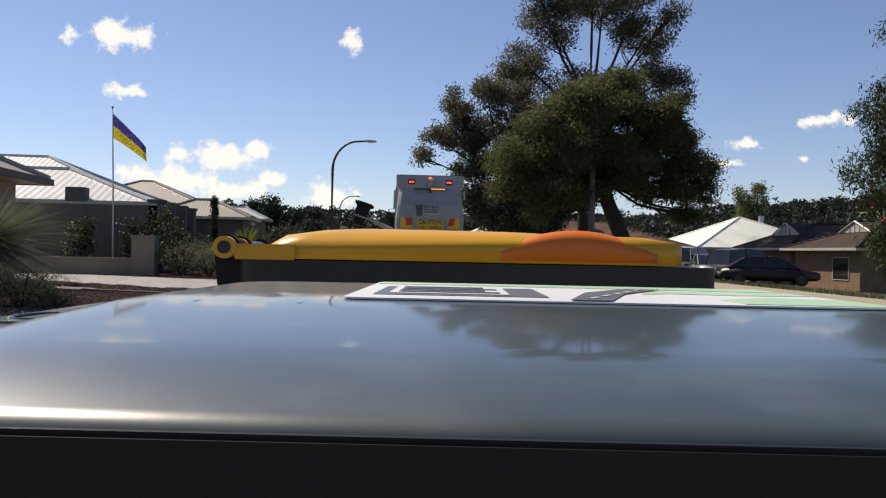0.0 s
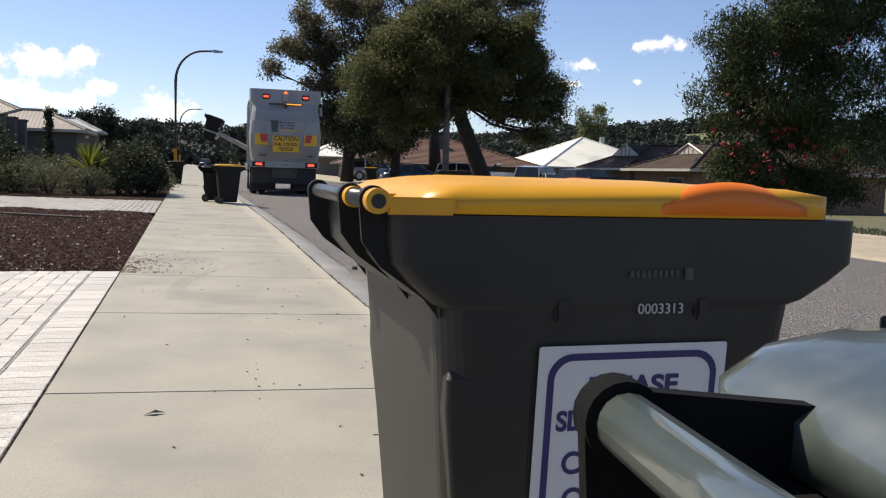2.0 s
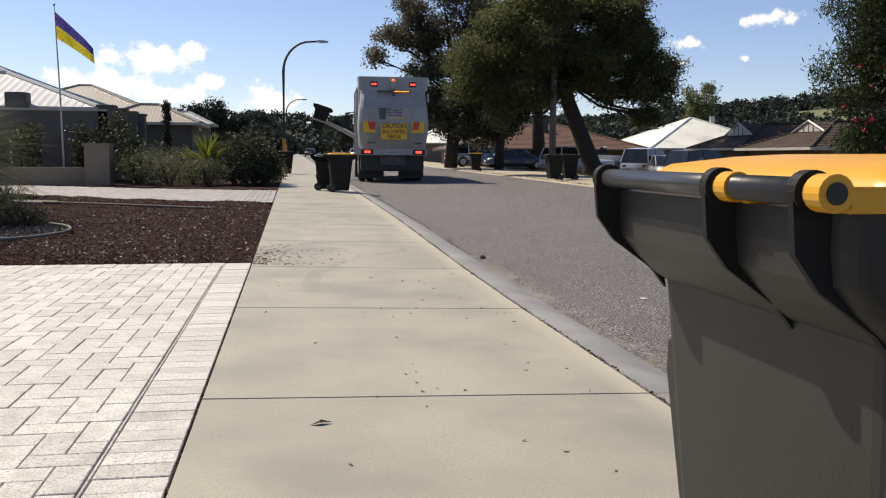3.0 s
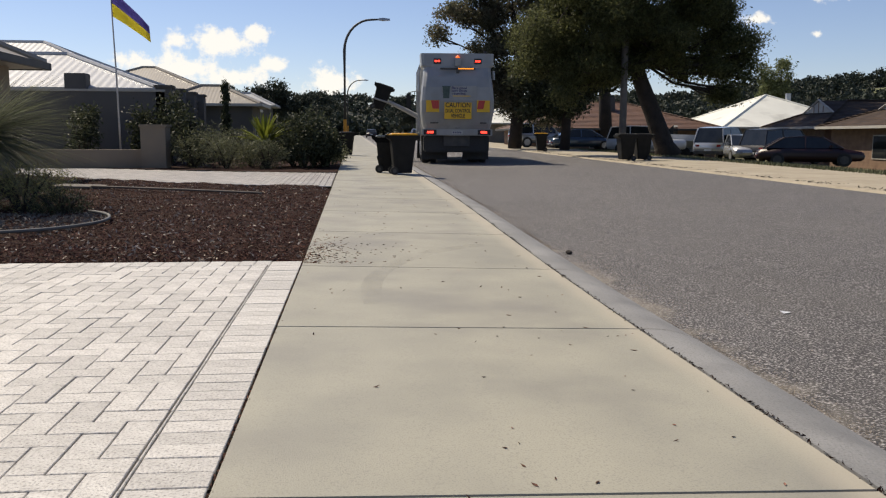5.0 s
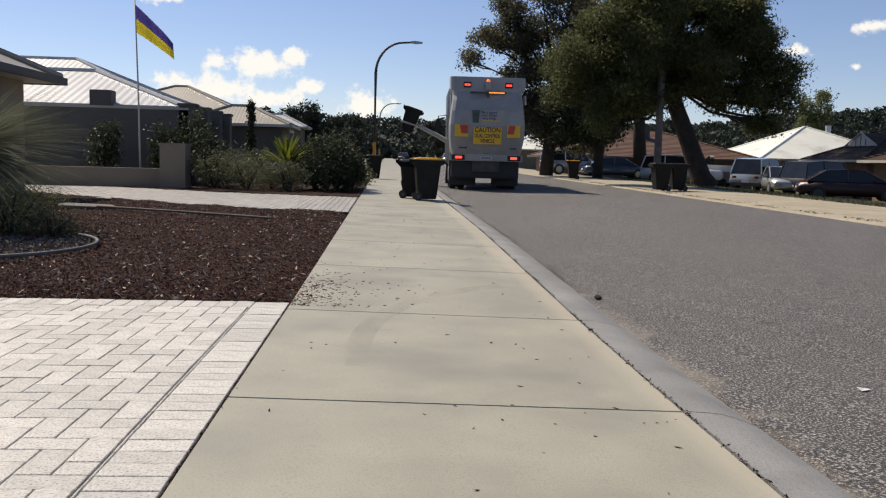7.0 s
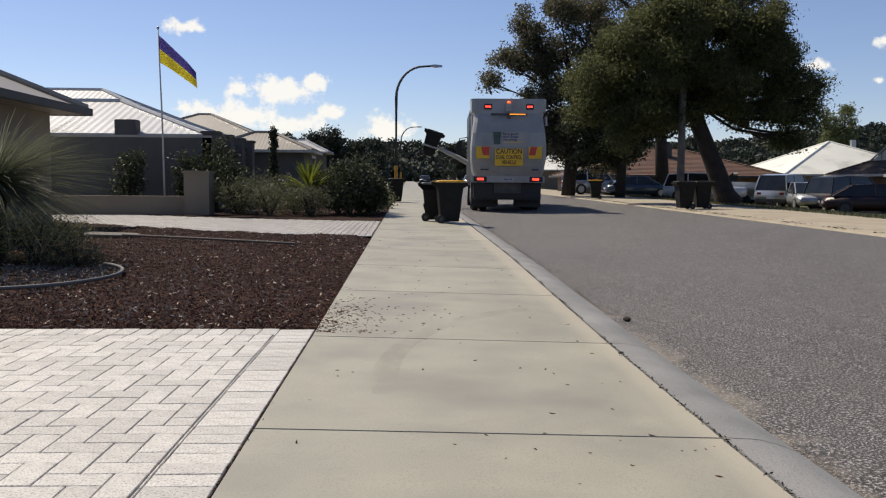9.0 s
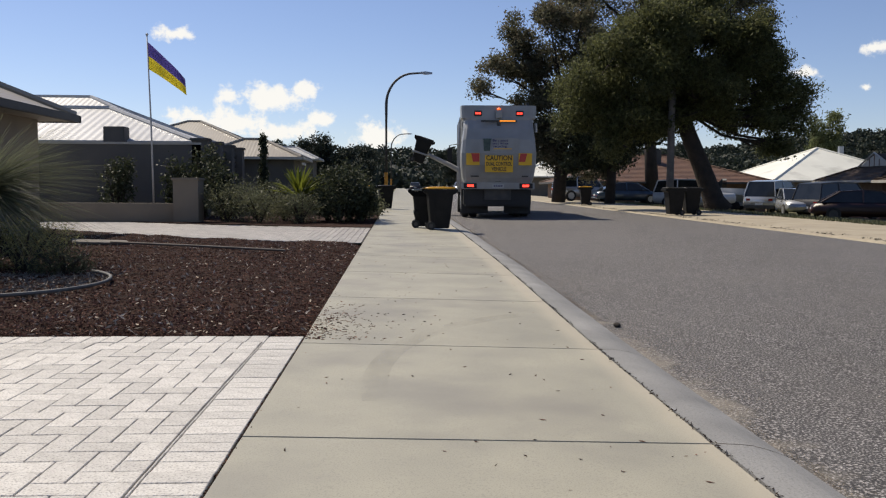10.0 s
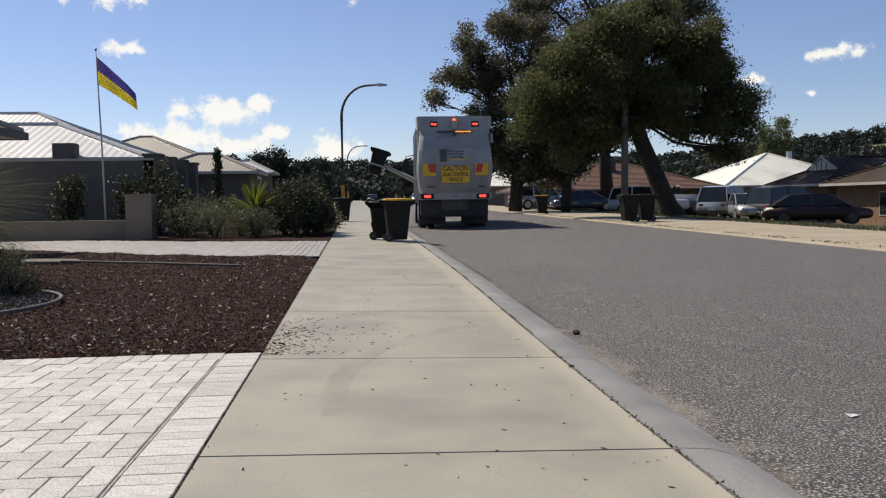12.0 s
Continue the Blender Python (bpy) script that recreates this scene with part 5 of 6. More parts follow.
part("chimney", bx(20.4, 21.1, 70.0, 70.6, 2.6, 4.2, bevel=.03), M["fascia"], rT, "dark brick chimney")
house("house with a pale metal roof behind the street trees", 14.5, 22, 100, 112, .2, 2.6, 4.6, "wall_tan", "roof_cream", "fascia_pale", 'x', .6)
house("house with a white metal roof among trees", 24, 32, 92, 104, -.4, 2.4, 4.7, "wall_tan", "roof_white", "fascia_pale", 'x', .6)


# ---- parked cars ----
def car(label, at, turn, paint, L=4.5, W=1.78, H=1.45, kind="sedan", lit=False):
    t = thing("car", label, "car", at, turn, group="parked cars")
    h = H / 1.45
    if kind == "sedan":
        lower = [(-L / 2, .42, .62), (-L / 2 + .08, .30, .78), (-L * .22, .22, .90), (L * .25, .22, .88), (L / 2 - .1, .28, .70), (L / 2, .40, .58)]
        roof = [(-L * .42, .86), (-L * .25, H - .06), (-L * .05, H), (L * .10, H - .04), (L * .30, .86)]
    else:
        lower = [(-L / 2, .45, .95), (-L / 2 + .06, .34, 1.0), (-L * .22, .30, 1.03), (L * .2, .30, 1.02), (L / 2 - .12, .34, .95), (L / 2, .45, .82)]
        roof = [(-L * .49, .98), (-L * .44, H - .08), (-L * .2, H), (L * .08, H - .03), (L * .24, .98)]
    bm = bmesh.new()
    secs = []
    for x, z0, z1 in lower:
        w = W / 2 * (.90 if abs(x) > L / 2 - .05 else 1)
        secs.append([(x, -w + .06, z0), (x, -w, (z0 + z1) / 2), (x, -w + .07, z1), (x, w - .07, z1), (x, w, (z0 + z1) / 2), (x, w - .06, z0)])
    loft(bm, secs)
    bmesh.ops.bevel(bm, geom=bm.edges[:], offset=.055, segments=2, affect='EDGES', clamp_overlap=True)
    body = part("body", bm, paint, t, smooth=True)
    bm = bmesh.new()
    lo, hi = roof[0][1], H
    def wat(z):
        return W / 2 - .08 - .16 * (z - lo) / (hi - lo)
    loft(bm, [[(x, -wat(z), z) for x, z in roof], [(x, wat(z), z) for x, z in roof]])
    part("cabin", bm, M["glass"], t, "dark tinted windows")
    bm = bmesh.new()
    top = roof[1:-1]
    loft(bm, [[(x, -wat(z) - .01, z + .012) for x, z in top] + [(x, -wat(z) - .01, z - .06) for x, z in top[::-1]], [(x, wat(z) + .01, z + .012) for x, z in top] + [(x, wat(z) + .01, z - .06) for x, z in top[::-1]]])
    part("roof_panel", bm, paint, t)
    for s in (-1, 1):
        for (xa, za), (xb, zb) in ((roof[0], roof[1]), (roof[-2], roof[-1]), ((roof[2][0], lo), roof[2])):
            bm = bmesh.new()
            tube(bm, [(xa, s * (wat(za) + .005), za), (xb, s * (wat(zb) + .005), zb - .02)], .04, 5)
            part("pillar", bm, paint, t)
    for x in (-L * .31, L * .31):
        for s in (-1, 1):
            bm = bmesh.new()
            r = .32 if kind == "sedan" else .37
            tube(bm, [(x, s * (W / 2 - .2), r), (x, s * (W / 2 - .0), r), (x, s * (W / 2 + .015), r)], [r, r, r - .05], 18)
            wh = part("wheel", bm, M["tyre"], t)
            bm = bmesh.new()
            tube(bm, [(x, s * (W / 2), r), (x, s * (W / 2 + .02), r)], r * .62, 12)
            # dark rims on these two paints carry the same painted tree shade
            part("rim", bm, M["darksteel"] if paint in (M["car_red"], M["car_dark"]) else M["steel"], wh)
    for s in (-1, 1):
        z = lower[0][2] - .12
        part("tail_lamp", bx(-L / 2 - .015, -L / 2 + .12, s * (W / 2 - .32) - .13, s * (W / 2 - .32) + .13, z - .1, z + .06, bevel=.02), M["red_glow" if lit else "red_lens"], body)
        part("headlamp", bx(L / 2 - .1, L / 2 + .012, s * (W / 2 - .32) - .14, s * (W / 2 - .32) + .14, lower[-1][2] - .16, lower[-1][2] - .04, bevel=.02), M["steel"], body)
        part("side_mirror", bx(L * .17, L * .17 + .14, s * (W / 2 + .02) - .08, s * (W / 2 + .02) + .08, lo + .02, lo + .16, bevel=.03), paint, body)
    part("number_plate", bx(-L / 2 - .02, -L / 2 + .02, -.2, .2, .52, .63), M["white"], body)
    part("rear_bumper", bx(-L / 2 - .05, -L / 2 + .2, -W / 2 + .08, W / 2 - .08, .34, .52, bevel=.04), M["darksteel"] if kind != "sedan" else paint, body)
    return t


def gc(x, y):
    return (x, y, ground_z(x, y) + .0)


car("silver four-wheel drive wagon parked on a sloping drive", gc(21.4, 50.0), 45, M["car_silver"], 4.6, 1.85, 1.85, "suv")
car("charcoal four-wheel drive parked on the grass", gc(23.0, 46.2), 22, M["car_dark"], 4.7, 1.88, 1.85, "suv")
car("dark red sedan parked across the verge", gc(22.0, 41.8), -22, M["car_red"], 4.7, 1.8, 1.42)
car("silver sedan parked between larger cars", gc(21.2, 47.4), -100, M["car_silver"], 4.4, 1.75, 1.42)
car("white utility vehicle parked behind the leaning tree", gc(18.9, 56.0), -20, M["car_white"], 4.9, 1.85, 1.8, "suv")
car("blue sedan parked in front of a brick house", gc(15.9, 60.5), 0, M["car_blue"], 4.4, 1.75, 1.4)
car("grey four-wheel drive parked near the low trees", gc(13.6, 63), 10, M["car_silver"], 4.4, 1.8, 1.7, "suv")
for i, (x, y, c, k) in enumerate(((9.2, 112, "car_dark", "suv"), (9.1, 122, "car_silver", "sedan"), (9.3, 96, "car_white", "sedan"), (3.4, 150, "car_dark", "sedan"))):
    car("car parked far down the street", (x, y, rise(y) - .06), 90, M[c], 4.4, 1.8, 1.7 if k == "suv" else 1.42, k)
# boat under the tree
boat = thing("boat", "white runabout boat with a low windscreen", "boat", gc(21.4, 57.0), 150)
bm = bmesh.new()
loft(bm, [[(-2.2, -.2, .55), (-2.2, -.95, 1.0), (-2.2, -.98, 1.35), (-2.2, .98, 1.35), (-2.2, .95, 1.0), (-2.2, .2, .55)], [(.6, -.2, .5), (.6, -.95, 1.0), (.6, -1.0, 1.42), (.6, 1.0, 1.42), (.6, .95, 1.0), (.6, .2, .5)], [(2.5, -.02, .95), (2.5, -.06, 1.3), (2.5, -.08, 1.6), (2.5, .08, 1.6), (2.5, .06, 1.3), (2.5, .02, .95)]])
part("hull", bm, M["car_white"], boat)
bm = bmesh.new()
loft(bm, [[(.2, -.85, 1.4), (.9, -.6, 1.42), (.2, -.8, 2.0)], [(.2, .85, 1.4), (.9, .6, 1.42), (.2, .8, 2.0)]])
part("windscreen", bm, M["glass"], boat)
part("trailer", bx(-2.0, 2.9, -.5, .5, .3, .5), M["steel"], boat)
for s in (-1, 1):
    bm = bmesh.new()
    tube(bm, [(-.6, s * .85, .3), (-.6, s * 1.05, .3)], .3, 14)
    part("wheel", bm, M["tyre"], boat)

# ---- trees of the middle distance ----
def simple_tree(x, y, h, r, seed, leaf="leaf_far", label="dark gum tree standing behind the houses", z=None):
    z = ground_z(x, y) if z is None else z
    rr = random.Random(seed)
    bl = []
    for k in range(7):
        a = rr.uniform(0, 6.28)
        q = rr.uniform(.2, .75)
        bl.append(((r * q * math.cos(a), r * q * math.sin(a), h * rr.uniform(.42, .86)), (r * .48, r * .48, h * .15), int(190 * r)))
    return make_tree("gum_tree", label, (x, y, z), [((0, 0, -.3), .25), ((0.1, 0, h * .25), .2), ((0, 0, h * .5), .12)], bl, .24 + h * .006, M[leaf], M["bark"], seed, clump=.30, per=14, limb_r=.09, thick=2.6, lumps=5)


for i, (x, y, h, r) in enumerate(((-7.9, 95, 7.6, 1.8), (-4.5, 95, 5.8, 1.7), (-3.6, 104, 5.4, 2.6), (-12.4, 95, 6.2, 1.0), (-5.4, 125, 6.0, 3.4), (34, 105, 7.0, 3.0), (29, 88, 5.5, 2.6), (22, 84, 5.5, 3), (27, 80, 4.6, 2.4), (13, 130, 9, 4), (13, 190, 9, 5), (-5, 165, 8, 4), (17, 112, 8, 4))):
    simple_tree(x, y, h, r, 200 + i)
simple_tree(46.9, 95, 10.4, 2.3, 240, "leaf_light", "light green leafy tree behind the cream roof")
fronds("banana_palm", "broad-leaved green garden plant behind the parked cars", gc(20.2, 60), 26, 1.9, .22, (30, 80), M["leaf_green"], 9, .35, stem=.9)

# wooded ridge on the horizon
def ridge_height(x):
    return 22 + 6 * noise.noise((x * .004, 0, 1)) + 4 * noise.noise((x * .013, 0, 5)) + (25 * max(0, min(1, (x - 150) / 240)))


bm = bmesh.new()
xs = list(range(-700, 901, 25))
secs = [[bm.verts.new((x, y, (ridge_height(x) * f - 2))) for x in xs] for y, f in ((300, 0), (360, .35), (450, .8), (520, 1.0), (700, .9))]
skin(bm, secs, closed=False, cap=False)
setting(part("backdrop", bm, M["hill"], smooth=True), "low wooded hills on the horizon", "hill")
rng = np.random.default_rng(8)
blobs = []
for k in range(3400):
    x = rng.uniform(-420, 620) if k < 1500 else rng.uniform(120, 460)
    f = rng.random()
    y = 300 + 215 * f
    if 268 < x < 320 and 418 < y < 474:
        continue
    zz = ridge_height(x) * min(1.0, .35 * (y - 300) / 60 if y < 360 else (.35 + .45 * (y - 360) / 90 if y < 450 else .8 + .2 * (y - 450) / 70)) - 2
    blobs.append(((x, y, zz + rng.uniform(2.0, 4.5)), (rng.uniform(3, 6), 3.5, rng.uniform(2, 4.4)), 60))
for k in range(420):
    x, y = rng.uniform(-90, 130), rng.uniform(238, 300)
    if 0 < x < 12 and y < 262:
        continue
    blobs.append(((x, y, rise(y) + rng.uniform(1.0, 6.5) * (.55 if abs(x - 6) < 14 else 1)), (rng.uniform(3, 6), 3.5, rng.uniform(2, 3.6)), 90))
V, F = leaves(blobs, 1.7, 21, .9, 12, .7)
tagged(mesh_from("woodland", V, F, M["leaf_far"]), "distant dark gum woodland covering the hills", "woodland", kind="stuff")
bm = bmesh.new()
bmesh.ops.create_grid(bm, x_segments=8, y_segments=6, size=.5)
for v in bm.verts:
    x, y = 294 + 44 * v.co.x, 446 + 50 * v.co.y
    f = .35 + .45 * (y - 360) / 90 if y < 450 else .8 + .2 * (y - 450) / 70
    v.co = Vector((x, y, ridge_height(x) * f - 2 + .5))
setting(part("paddock", bm, M["paddock"], smooth=True), "pale green grassy paddock on the hillside", "field")

# ---- grass along the far verge ----
rng = np.random.default_rng(3)
n = 9000
X = 14.4 + 6 * rng.random(n) ** 1.6
Y = 12 + 46 * rng.random(n)
V, F = [], []
for x, y, a, h in zip(X, Y, rng.random(n) * 6.28, .05 + .13 * rng.random(n)):
    z = ground_z(x, y) - .01
    b = len(V)
    V += [(x - .03 * math.cos(a), y - .03 * math.sin(a), z), (x + .03 * math.cos(a), y + .03 * math.sin(a), z), (x + .06 * math.sin(a), y, z + h)]
    F.append((b, b + 1, b + 2))
tagged(mesh_from("grass", V, F, M["leaf_grey"]), "short tufty grass along the far verge", "grass", kind="stuff")

# ---- mulch chips, grit and small litter ----
def chips(name, n, region, zf, size, material, seed, label, category, flat=.5):
    rng = np.random.default_rng(seed)
    P = region(rng, n)
    n = len(P)
    Z = np.array([zf(x, y) for x, y in P])
    C = np.column_stack([P, Z])
    u = rng.normal(size=(n, 3)) * np.array([1, 1, flat])
    u /= np.linalg.norm(u, axis=1)[:, None]
    w = np.cross(u, np.array([0, 0, 1.0]) + rng.normal(size=(n, 3)) * flat)
    w /= np.linalg.norm(w, axis=1)[:, None]
    nn = np.cross(u, w)
    s = size * (.5 + rng.random(n))[:, None]
    V = np.stack([C - u * s, C + w * s * .35, C + u * s, C - w * s * .35, C + nn * s * .22], 1).reshape(-1, 3)
    F = []
    for k in range(n):
        b = 5 * k
        F += [(b, b + 1, b + 4), (b + 1, b + 2, b + 4), (b + 2, b + 3, b + 4), (b + 3, b, b + 4)]
    return tagged(mesh_from(name, V.tolist(), F, material), label, category, kind="stuff")


def bed_z(x, y):
    return rise(y) + .018 + .03 * noise.noise((x * 1.7, y * 1.7, 0)) + .012 * noise.noise((x * 7, y * 7, 4)) - .05 * max(0, (x + .25) / .25) - .03 * max(0, 1 - (y - 9.30) / .3)


def in_bed(rng, n):
    x = -.02 - 6.6 * rng.random(n)
    far = np.array([second_drive_edges(q)[0] for q in x])
    y = 9.34 + (far - 9.38) * rng.random(n) ** 1.5
    return np.column_stack([x, y])


chips("bark_chips", 78000, in_bed, bed_z, .0145, M["chip"], 1, "dark red-brown bark chips covering the bed", "mulch")
chips("pale_chips", 2900, in_bed, lambda x, y: bed_z(x, y) + .014, .021, M["chip_pale"], 2, "scattered pale wood chips on the mulch", "mulch")


def spilt(rng, n):
    x = np.abs(rng.normal(0, .16, n)) * np.where(rng.random(n) < .25, 2.4, 1)
    y = 9.15 + np.abs(rng.normal(0, .8, n))
    k = (x < 1.9)
    return np.column_stack([x[k] + .01, y[k]])


chips("spilt_bark", 420, spilt, lambda x, y: rise(y) - .026 * x + .004, .014, M["chip"], 3, "bark chips spilt onto the footpath", "mulch", .15)


def on_path(rng, n):
    return np.column_stack([1.9 * rng.random(n), 2.2 + 18 * rng.random(n)])


chips("litter", 220, on_path, lambda x, y: rise(y) - .026 * x + .003, .0125, M["chip"], 4, "dark seed husks and twigs on the footpath", "litter", .15)


def on_road(rng, n):
    return np.column_stack([2.32 + 7.6 * rng.random(n) ** 1.5, 1 + 26 * rng.random(n)])


def road_z(x, y):
    pr = [(2.28, -.118), (3.2, -.095), (6.3, -.035), (9.4, -.07), (10.3, -.10)]
    return float(np.interp(x, [a for a, b in pr], [b for a, b in pr])) + rise(y)


chips("road_stones", 700, on_road, lambda x, y: road_z(x, y) + .002, .006, M["chip_pale"], 5, "small pale stones loose on the asphalt", "gravel", .3)


def far_kerb(rng, n):
    y = 14 + 40 * rng.random(n)
    keep = np.array([noise.noise((4.0, q * .9, 2.0)) for q in y]) > -.05
    return np.column_stack([10.34 + np.abs(rng.normal(0, .22, n)), y])[keep]


chips("verge_litter", 1500, far_kerb, lambda x, y: rise(y) - .034, .028, M["bark"], 15, "dark fallen leaves along the far kerb", "leaf litter", .4)


def in_near_bed(rng, n):
    return np.column_stack([-5.0 + 2.6 * rng.random(n), 11.1 + 2.0 * rng.random(n)])


chips("leaf_litter", 2200, in_near_bed, lambda x, y: bed_z(x, y) + .02, .028, M["polewood"], 6, "dry grey leaf litter inside the edging", "leaf litter", .6)


def in_gutter(rng, n):
    y = -1 + 34 * rng.random(n) ** 1.3
    keep = np.array([noise.noise((0.3, q * .8, 3.0)) + .35 * noise.noise((2.0, q * 4.0, 1.0)) for q in y])
    x = 2.285 + np.abs(rng.normal(0, .18, n)) * np.clip(.4 + 1.9 * keep, .15, 1.8)
    return np.column_stack([x + np.array([swing(q) for q in y]), y])


chips("gutter_sand", 20000, in_gutter, lambda x, y: road_z(x, y) + .001, .0045, M["sand"], 12, "loose pale sand and grit drifted along the gutter", "sand", .35)


def in_gap(rng, n):
    y = 1 + 26 * rng.random(n) ** 1.3
    k = np.array([noise.noise((9.0, q * 1.4, 0.0)) for q in y]) > -.12
    return np.column_stack([1.955 + rng.normal(0, .008, n) + np.array([swing(q) for q in y]), y])[k]


chips("joint_dirt", 1500, in_gap, lambda x, y: rise(y) - .050, .010, M["mulch"], 13, "dark dirt and dead moss in the kerb joint", "dirt", .5)


def in_edge(rng, n):
    return np.column_stack([rng.normal(0.0, .008, n), 2 + 7.3 * rng.random(n)])


chips("edge_dirt", 900, in_edge, lambda x, y: -.004, .009, M["chip"], 14, "dark debris along the paver edge", "dirt", .4)
# cracks across the kerb at the slab joints
for y0 in (4.70, 6.875, 9.02, 11.365, 13.71):
    rc = random.Random(int(y0 * 10))
    V, F = [], []
    prof = [(1.962, -.052), (2.03, -.0545), (2.08, -.059), (2.13, -.068), (2.18, -.081), (2.23, -.0985), (2.284, -.1185)]
    for k in range(13):
        x = 1.965 + (2.284 - 1.965) * k / 12
        z = float(np.interp(x, [p[0] for p in prof], [p[1] for p in prof])) + rise(y0) + .0012
        w = y0 + .035 * k / 12 * (1 if rc.random() > .2 else .5) + rc.uniform(-.006, .006)
        V += [(x + swing(y0), w - .003, z), (x + swing(y0), w + .003, z)]
        if k:
            b = 2 * k
            F.append((b - 2, b - 1, b + 1, b))
    tagged(mesh_from("kerb_crack", V, F, M["joint"]), "thin dark crack across the concrete kerb", "crack", kind="structure")
V, F = [], []
for k in range(25):
    a = radians(188 - 72 * k / 24)
    for r in (2.62, 2.80):
        x, y = 2.62 + 2.1 * r / 2.7 * math.cos(a), 7.9 + 2.9 * r / 2.7 * math.sin(a)
        V.append((x, y, rise(y) - .026 * x + .0022))
    if k:
        F.append((2 * k - 2, 2 * k - 1, 2 * k + 1, 2 * k))
tagged(mesh_from("tyre_mark", V, F, M["tyre_film"]), "faint grey tyre mark curving over the footpath", "mark", kind="structure")
leaf = mesh_from("fallen_leaf", [(-.045, 0, .002), (-.01, -.014, .012), (.045, 0, .004), (.0, .018, .010), (0, 0, .020)], [(0, 1, 4), (1, 2, 4), (2, 3, 4), (3, 0, 4)], M["bark"])
leaf.matrix_basis = pose(.475, 4.33, -.012, 0, 0, 15)
tagged(leaf, "curled brown fallen leaf on the footpath", "leaf")
leaf = mesh_from("dropped_paper", [(-.03, -.02, .002), (.03, -.025, .008), (.035, .02, .003), (-.02, .025, .012)], [(0, 1, 2, 3)], M["white"])
leaf.matrix_basis = pose(3.07, 7.43, road_z(3.07, 7.4) + .003, 0, 0, 20)
tagged(leaf, "scrap of white paper on the asphalt", "paper")
bm = bmesh.new()
bmesh.ops.create_icosphere(bm, subdivisions=2, radius=.032)
for v in bm.verts:
    v.co *= 1 + .25 * noise.noise(v.co * 30)
    v.co.z *= .7
ob = part("stone", bm, M["bark"])
ob.matrix_basis = pose(2.42, 10.3, road_z(2.42, 10.3) + .018)
tagged(ob, "small dark stone in the gutter", "stone")

# ---- footpath slabs ----
path = thing("footpath", "pale buff concrete footpath in jointed slabs", "footpath", kind="structure")
JOINTS = [4.70 - 2.3 * k for k in range(5, 0, -1)] + [4.70, 6.875, 9.02] + [9.02 + 2.345 * k for k in range(1, 24)]
for a, b in zip(JOINTS, JOINTS[1:]):
    bm = bmesh.new()
    e = .006
    top = [(.003, a + e), (1.946 + swing(a), a + e), (1.946 + swing(b), b - e), (.003, b - e)]
    zt = [rise(y) - .026 * x for x, y in top]
    lo = [bm.verts.new((x, y, z - .12)) for (x, y), z in zip(top, zt)]
    m1 = [bm.verts.new((x, y, z - .006)) for (x, y), z in zip(top, zt)]
    up = [bm.verts.new((x + (.004 if x < 1 else -.004), y + (.0025 if y < (a + b) / 2 else -.0025), z)) for (x, y), z in zip(top, zt)]
    for r0, r1 in ((lo, m1), (m1, up)):
        for k in range(4):
            bm.faces.new((r0[k], r0[(k + 1) % 4], r1[(k + 1) % 4], r1[k]))
    bm.faces.new(up)
    part("slab", bm, M["concrete"], path)
bm = bmesh.new()
loft(bm, [[(x + (swing(y) if x > 1 else 0), y, z + rise(y)) for x, z in ((-.004, -.045), (1.965, -.095), (1.965, -.3), (-.004, -.3))] for y in (-7, 7.5, 9.3, 15.5, JOINTS[-1])])
part("bedding", bm, M["joint"], path)
strip("footpath_far", [(0, 0), (1.96, -.05)], [JOINTS[-1] + .01, 90, 160, 230, 330], M["concrete"], "pale concrete footpath running on down the street", "footpath")

# ---- pavers of the near driveway: herringbone field with a header course ----
def paver_mesh(l, w, h=.05):
    bm = bmesh.new()
    c = .0025
    loft(bm, [[(x, y, -h) for x, y in ((0, 0), (l, 0), (l, w), (0, w))], [(x, y, -c) for x, y in ((0, 0), (l, 0), (l, w), (0, w))], [(x, y, 0) for x, y in ((c, c), (l - c, c), (l - c, w - c), (c, w - c))]])
    bmesh.ops.recalc_face_normals(bm, faces=bm.faces)
    me = bpy.data.meshes.new("paver")
    bm.to_mesh(me)
    bm.free()
    me.materials.append(M["paver"])
    return me


drive = thing("paved_drive", "herringbone driveway of pale speckled concrete pavers", "driveway", kind="structure")
U, J = .118, .0045
along_x, along_y, half = paver_mesh(2 * U - J, U - J), paver_mesh(U - J, 2 * U - J), paver_mesh(U - J, U - J)
rp = random.Random(7)
spots = []
y = -1.0
while y < 9.28:
    spots.append((-.004 - 2 * U + J / 2, y, along_x))
    y += U
y1 = y - .01
spots = [s for s in spots if s[1] + U < 9.30]
x = -2 * U - .006 - U
while x > -6.5:
    spots.append((x, 9.285 - 2 * U, along_y))
    x -= U
xo, yo = -2 * U - .019, 9.285 - 2 * U - .004
sliver = paver_mesh(.0095, 2 * U - J)
for k in range(40):
    spots.append((-2 * U - .0160, 9.285 - (2 * k + 2.2) * U - .0, sliver))
taken = set()
for i in range(-52, 1):
    for j in range(-86, 1):
        d = (i - j) % 4
        if d == 0 and i + 1 <= -1:
            spots.append((xo + i * U, yo + (j - 1) * U, along_x))
            taken |= {(i, j), (i + 1, j)}
        elif d == 3 and i <= -1 and j + 1 <= 0:
            spots.append((xo + i * U, yo + (j - 1) * U, along_y))
            taken |= {(i, j), (i, j + 1)}
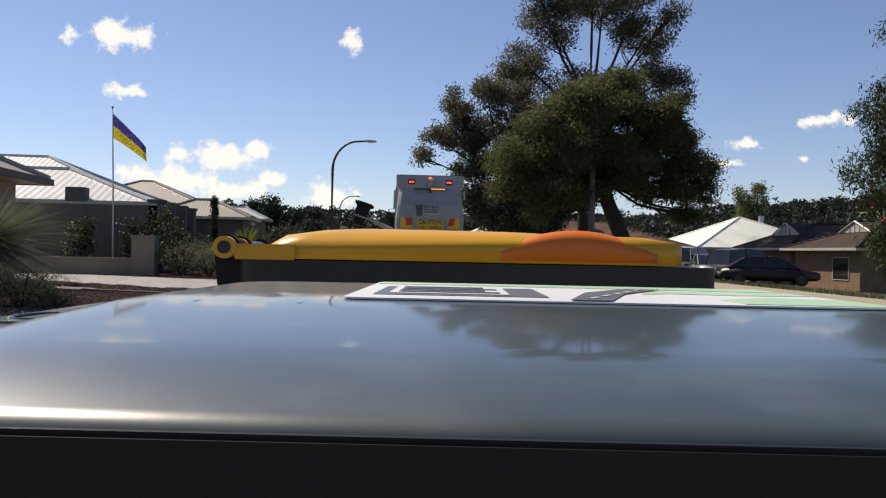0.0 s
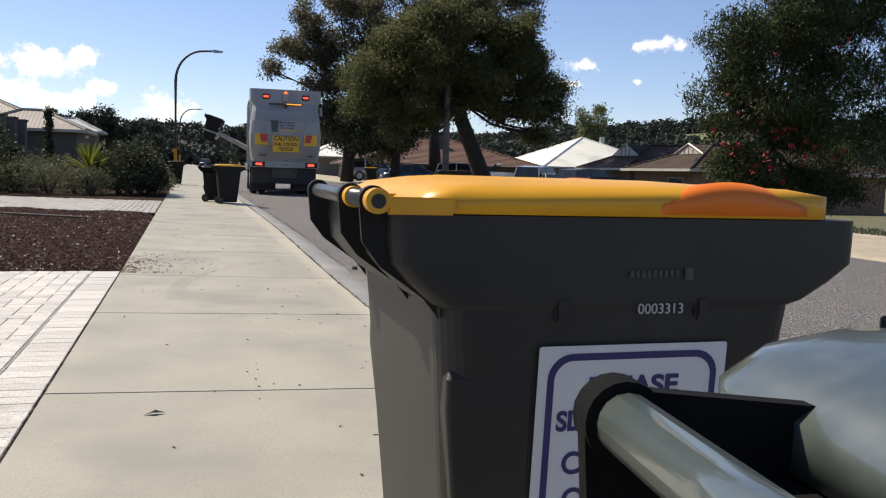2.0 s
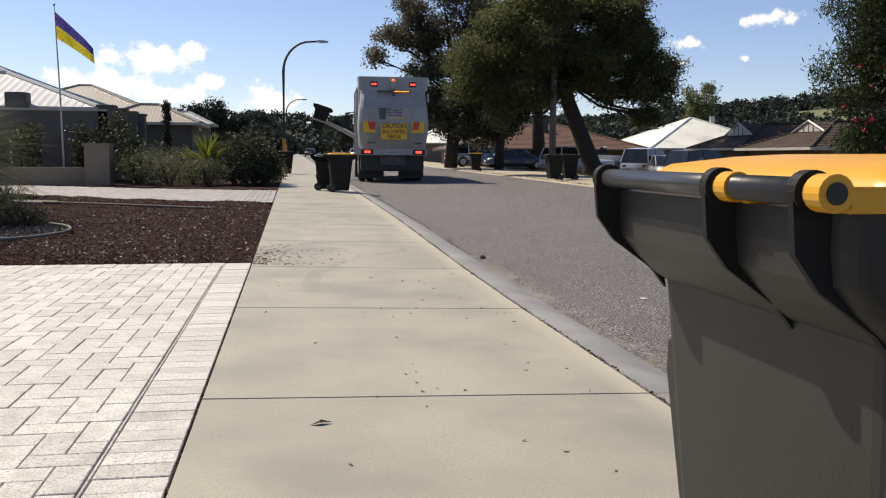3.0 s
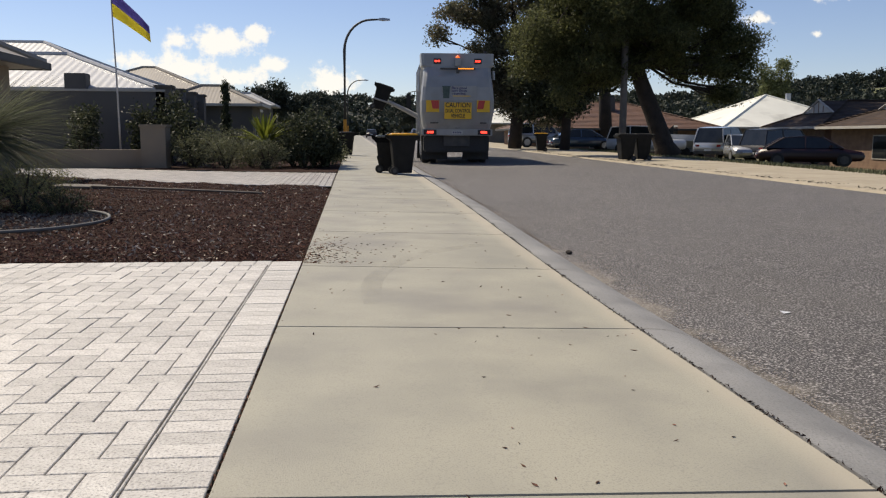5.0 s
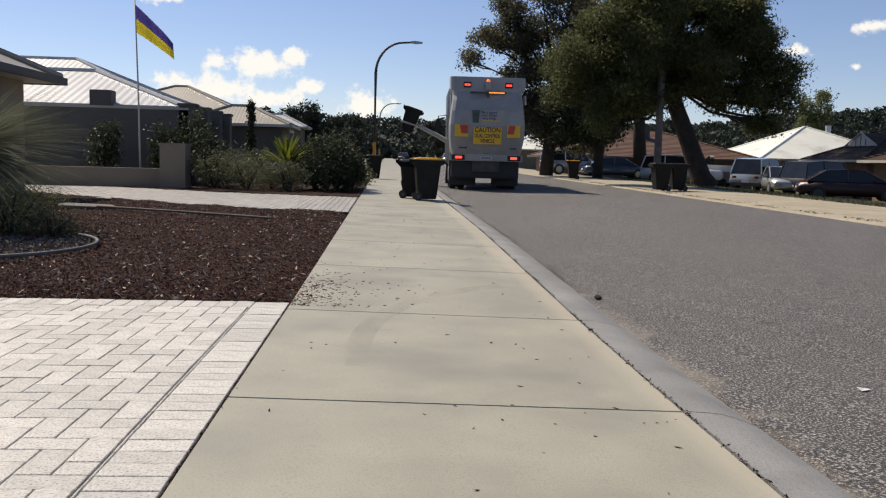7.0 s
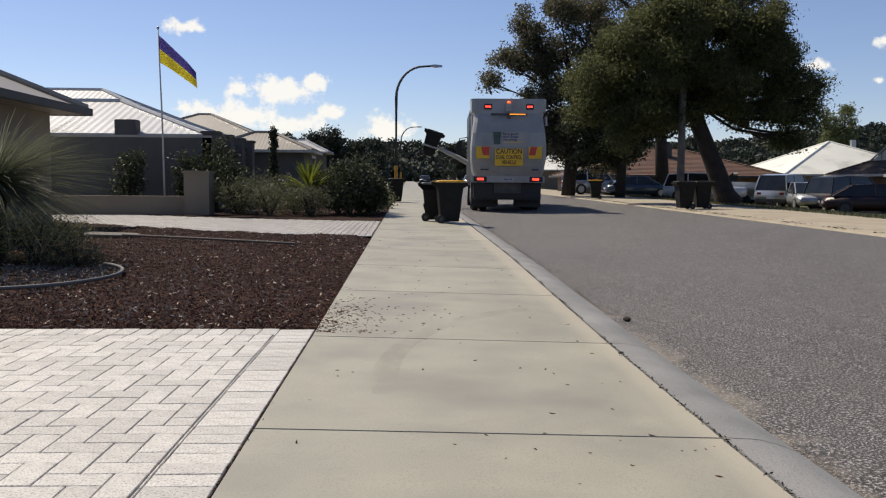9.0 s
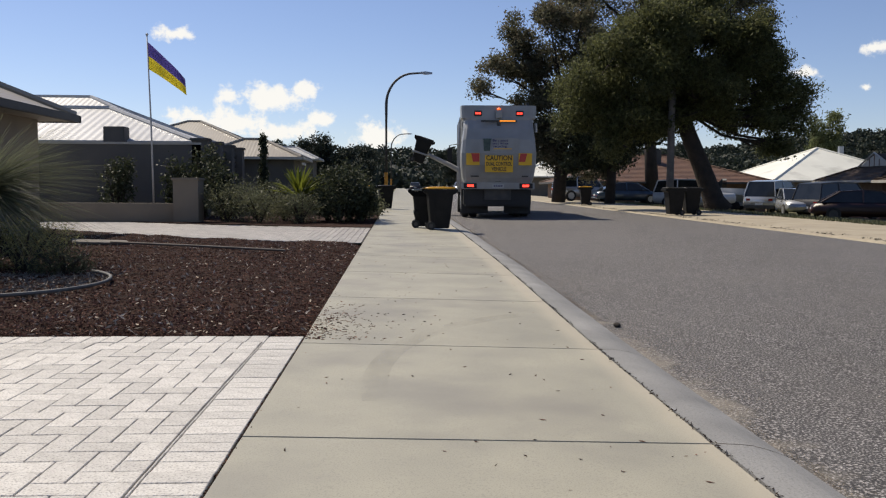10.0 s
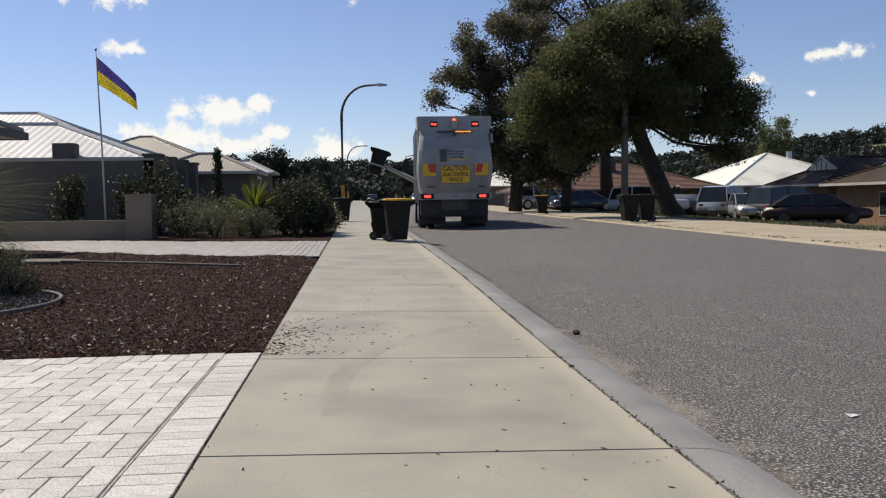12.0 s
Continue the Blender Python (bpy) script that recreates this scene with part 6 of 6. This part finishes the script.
for i in range(-50, 0):
    for j in range(-84, 1):
        if (i, j) not in taken:
            spots.append((xo + i * U, yo + (j - 1) * U, half))
near = lambda s: -2.35 < s[0] and 4.6 < s[1]
count = 0
rest_v, rest_f = [], []
spots.sort(key=lambda s: (abs(s[0] + .6) + .55 * abs(s[1] - 7.0)))
for s in spots:
    dz, tilt = rp.uniform(-.0015, .0015), (rp.uniform(-.25, .25), rp.uniform(-.25, .25))
    m_ = pose(s[0], s[1], .002 + dz, *tilt, rp.uniform(-.35, .35))
    if near(s) and count < 300:
        ob = link("paver", s[2], drive)
        ob.matrix_basis = m_
        count += 1
    else:
        b = len(rest_v)
        rest_v += [tuple(m_ @ v.co) for v in s[2].vertices]
        rest_f += [tuple(b + k for k in p.vertices) for p in s[2].polygons]
M["paver_rest"] = mat("pale_paver_field", (0.575, 0.555, 0.52), (0.47, 0.45, 0.42), 14, 0.65, 0.8, 110, c3=(0.17, 0.16, 0.15), s3=95, a3=0.85, island=0.16, dist=0.007, stain=((0.33, 0.315, 0.295), 5, 0.75), d3=3)
tagged(mesh_from("paver_field", rest_v, rest_f, M["paver_rest"], drive), kind="stuff")

# pavers of the neighbour's driveway, one joined sheet
rest_v, rest_f = [], []
x = -.02
while x > -12.5:
    a, b = second_drive_edges(x)
    y = a + .01
    k = 0
    while y < b - .1:
        l = .115 if x > -.5 else .23
        off = 0 if x > -.5 else (.115 if int(-x / .118) % 2 else 0)
        q = len(rest_v)
        z0 = rise(y) + .012
        yy0, yy1 = y - off + .004, y - off + l - .004
        for zz, c in ((z0 - .01, 0), (z0, .004)):
            rest_v += [(x - .114 + c, yy0 + c, zz), (x - c, yy0 + c, zz), (x - c, yy1 - c, zz), (x - .114 + c, yy1 - c, zz)]
        rest_f += [(q + 4, q + 5, q + 6, q + 7)] + [(q + i, q + (i + 1) % 4, q + 4 + (i + 1) % 4, q + 4 + i) for i in range(4)]
        y += l
    x -= .118
tagged(mesh_from("driveway_pavers", rest_v, rest_f, M["paver_far"]), "grey concrete pavers of the neighbour's driveway", "pavers", kind="stuff")
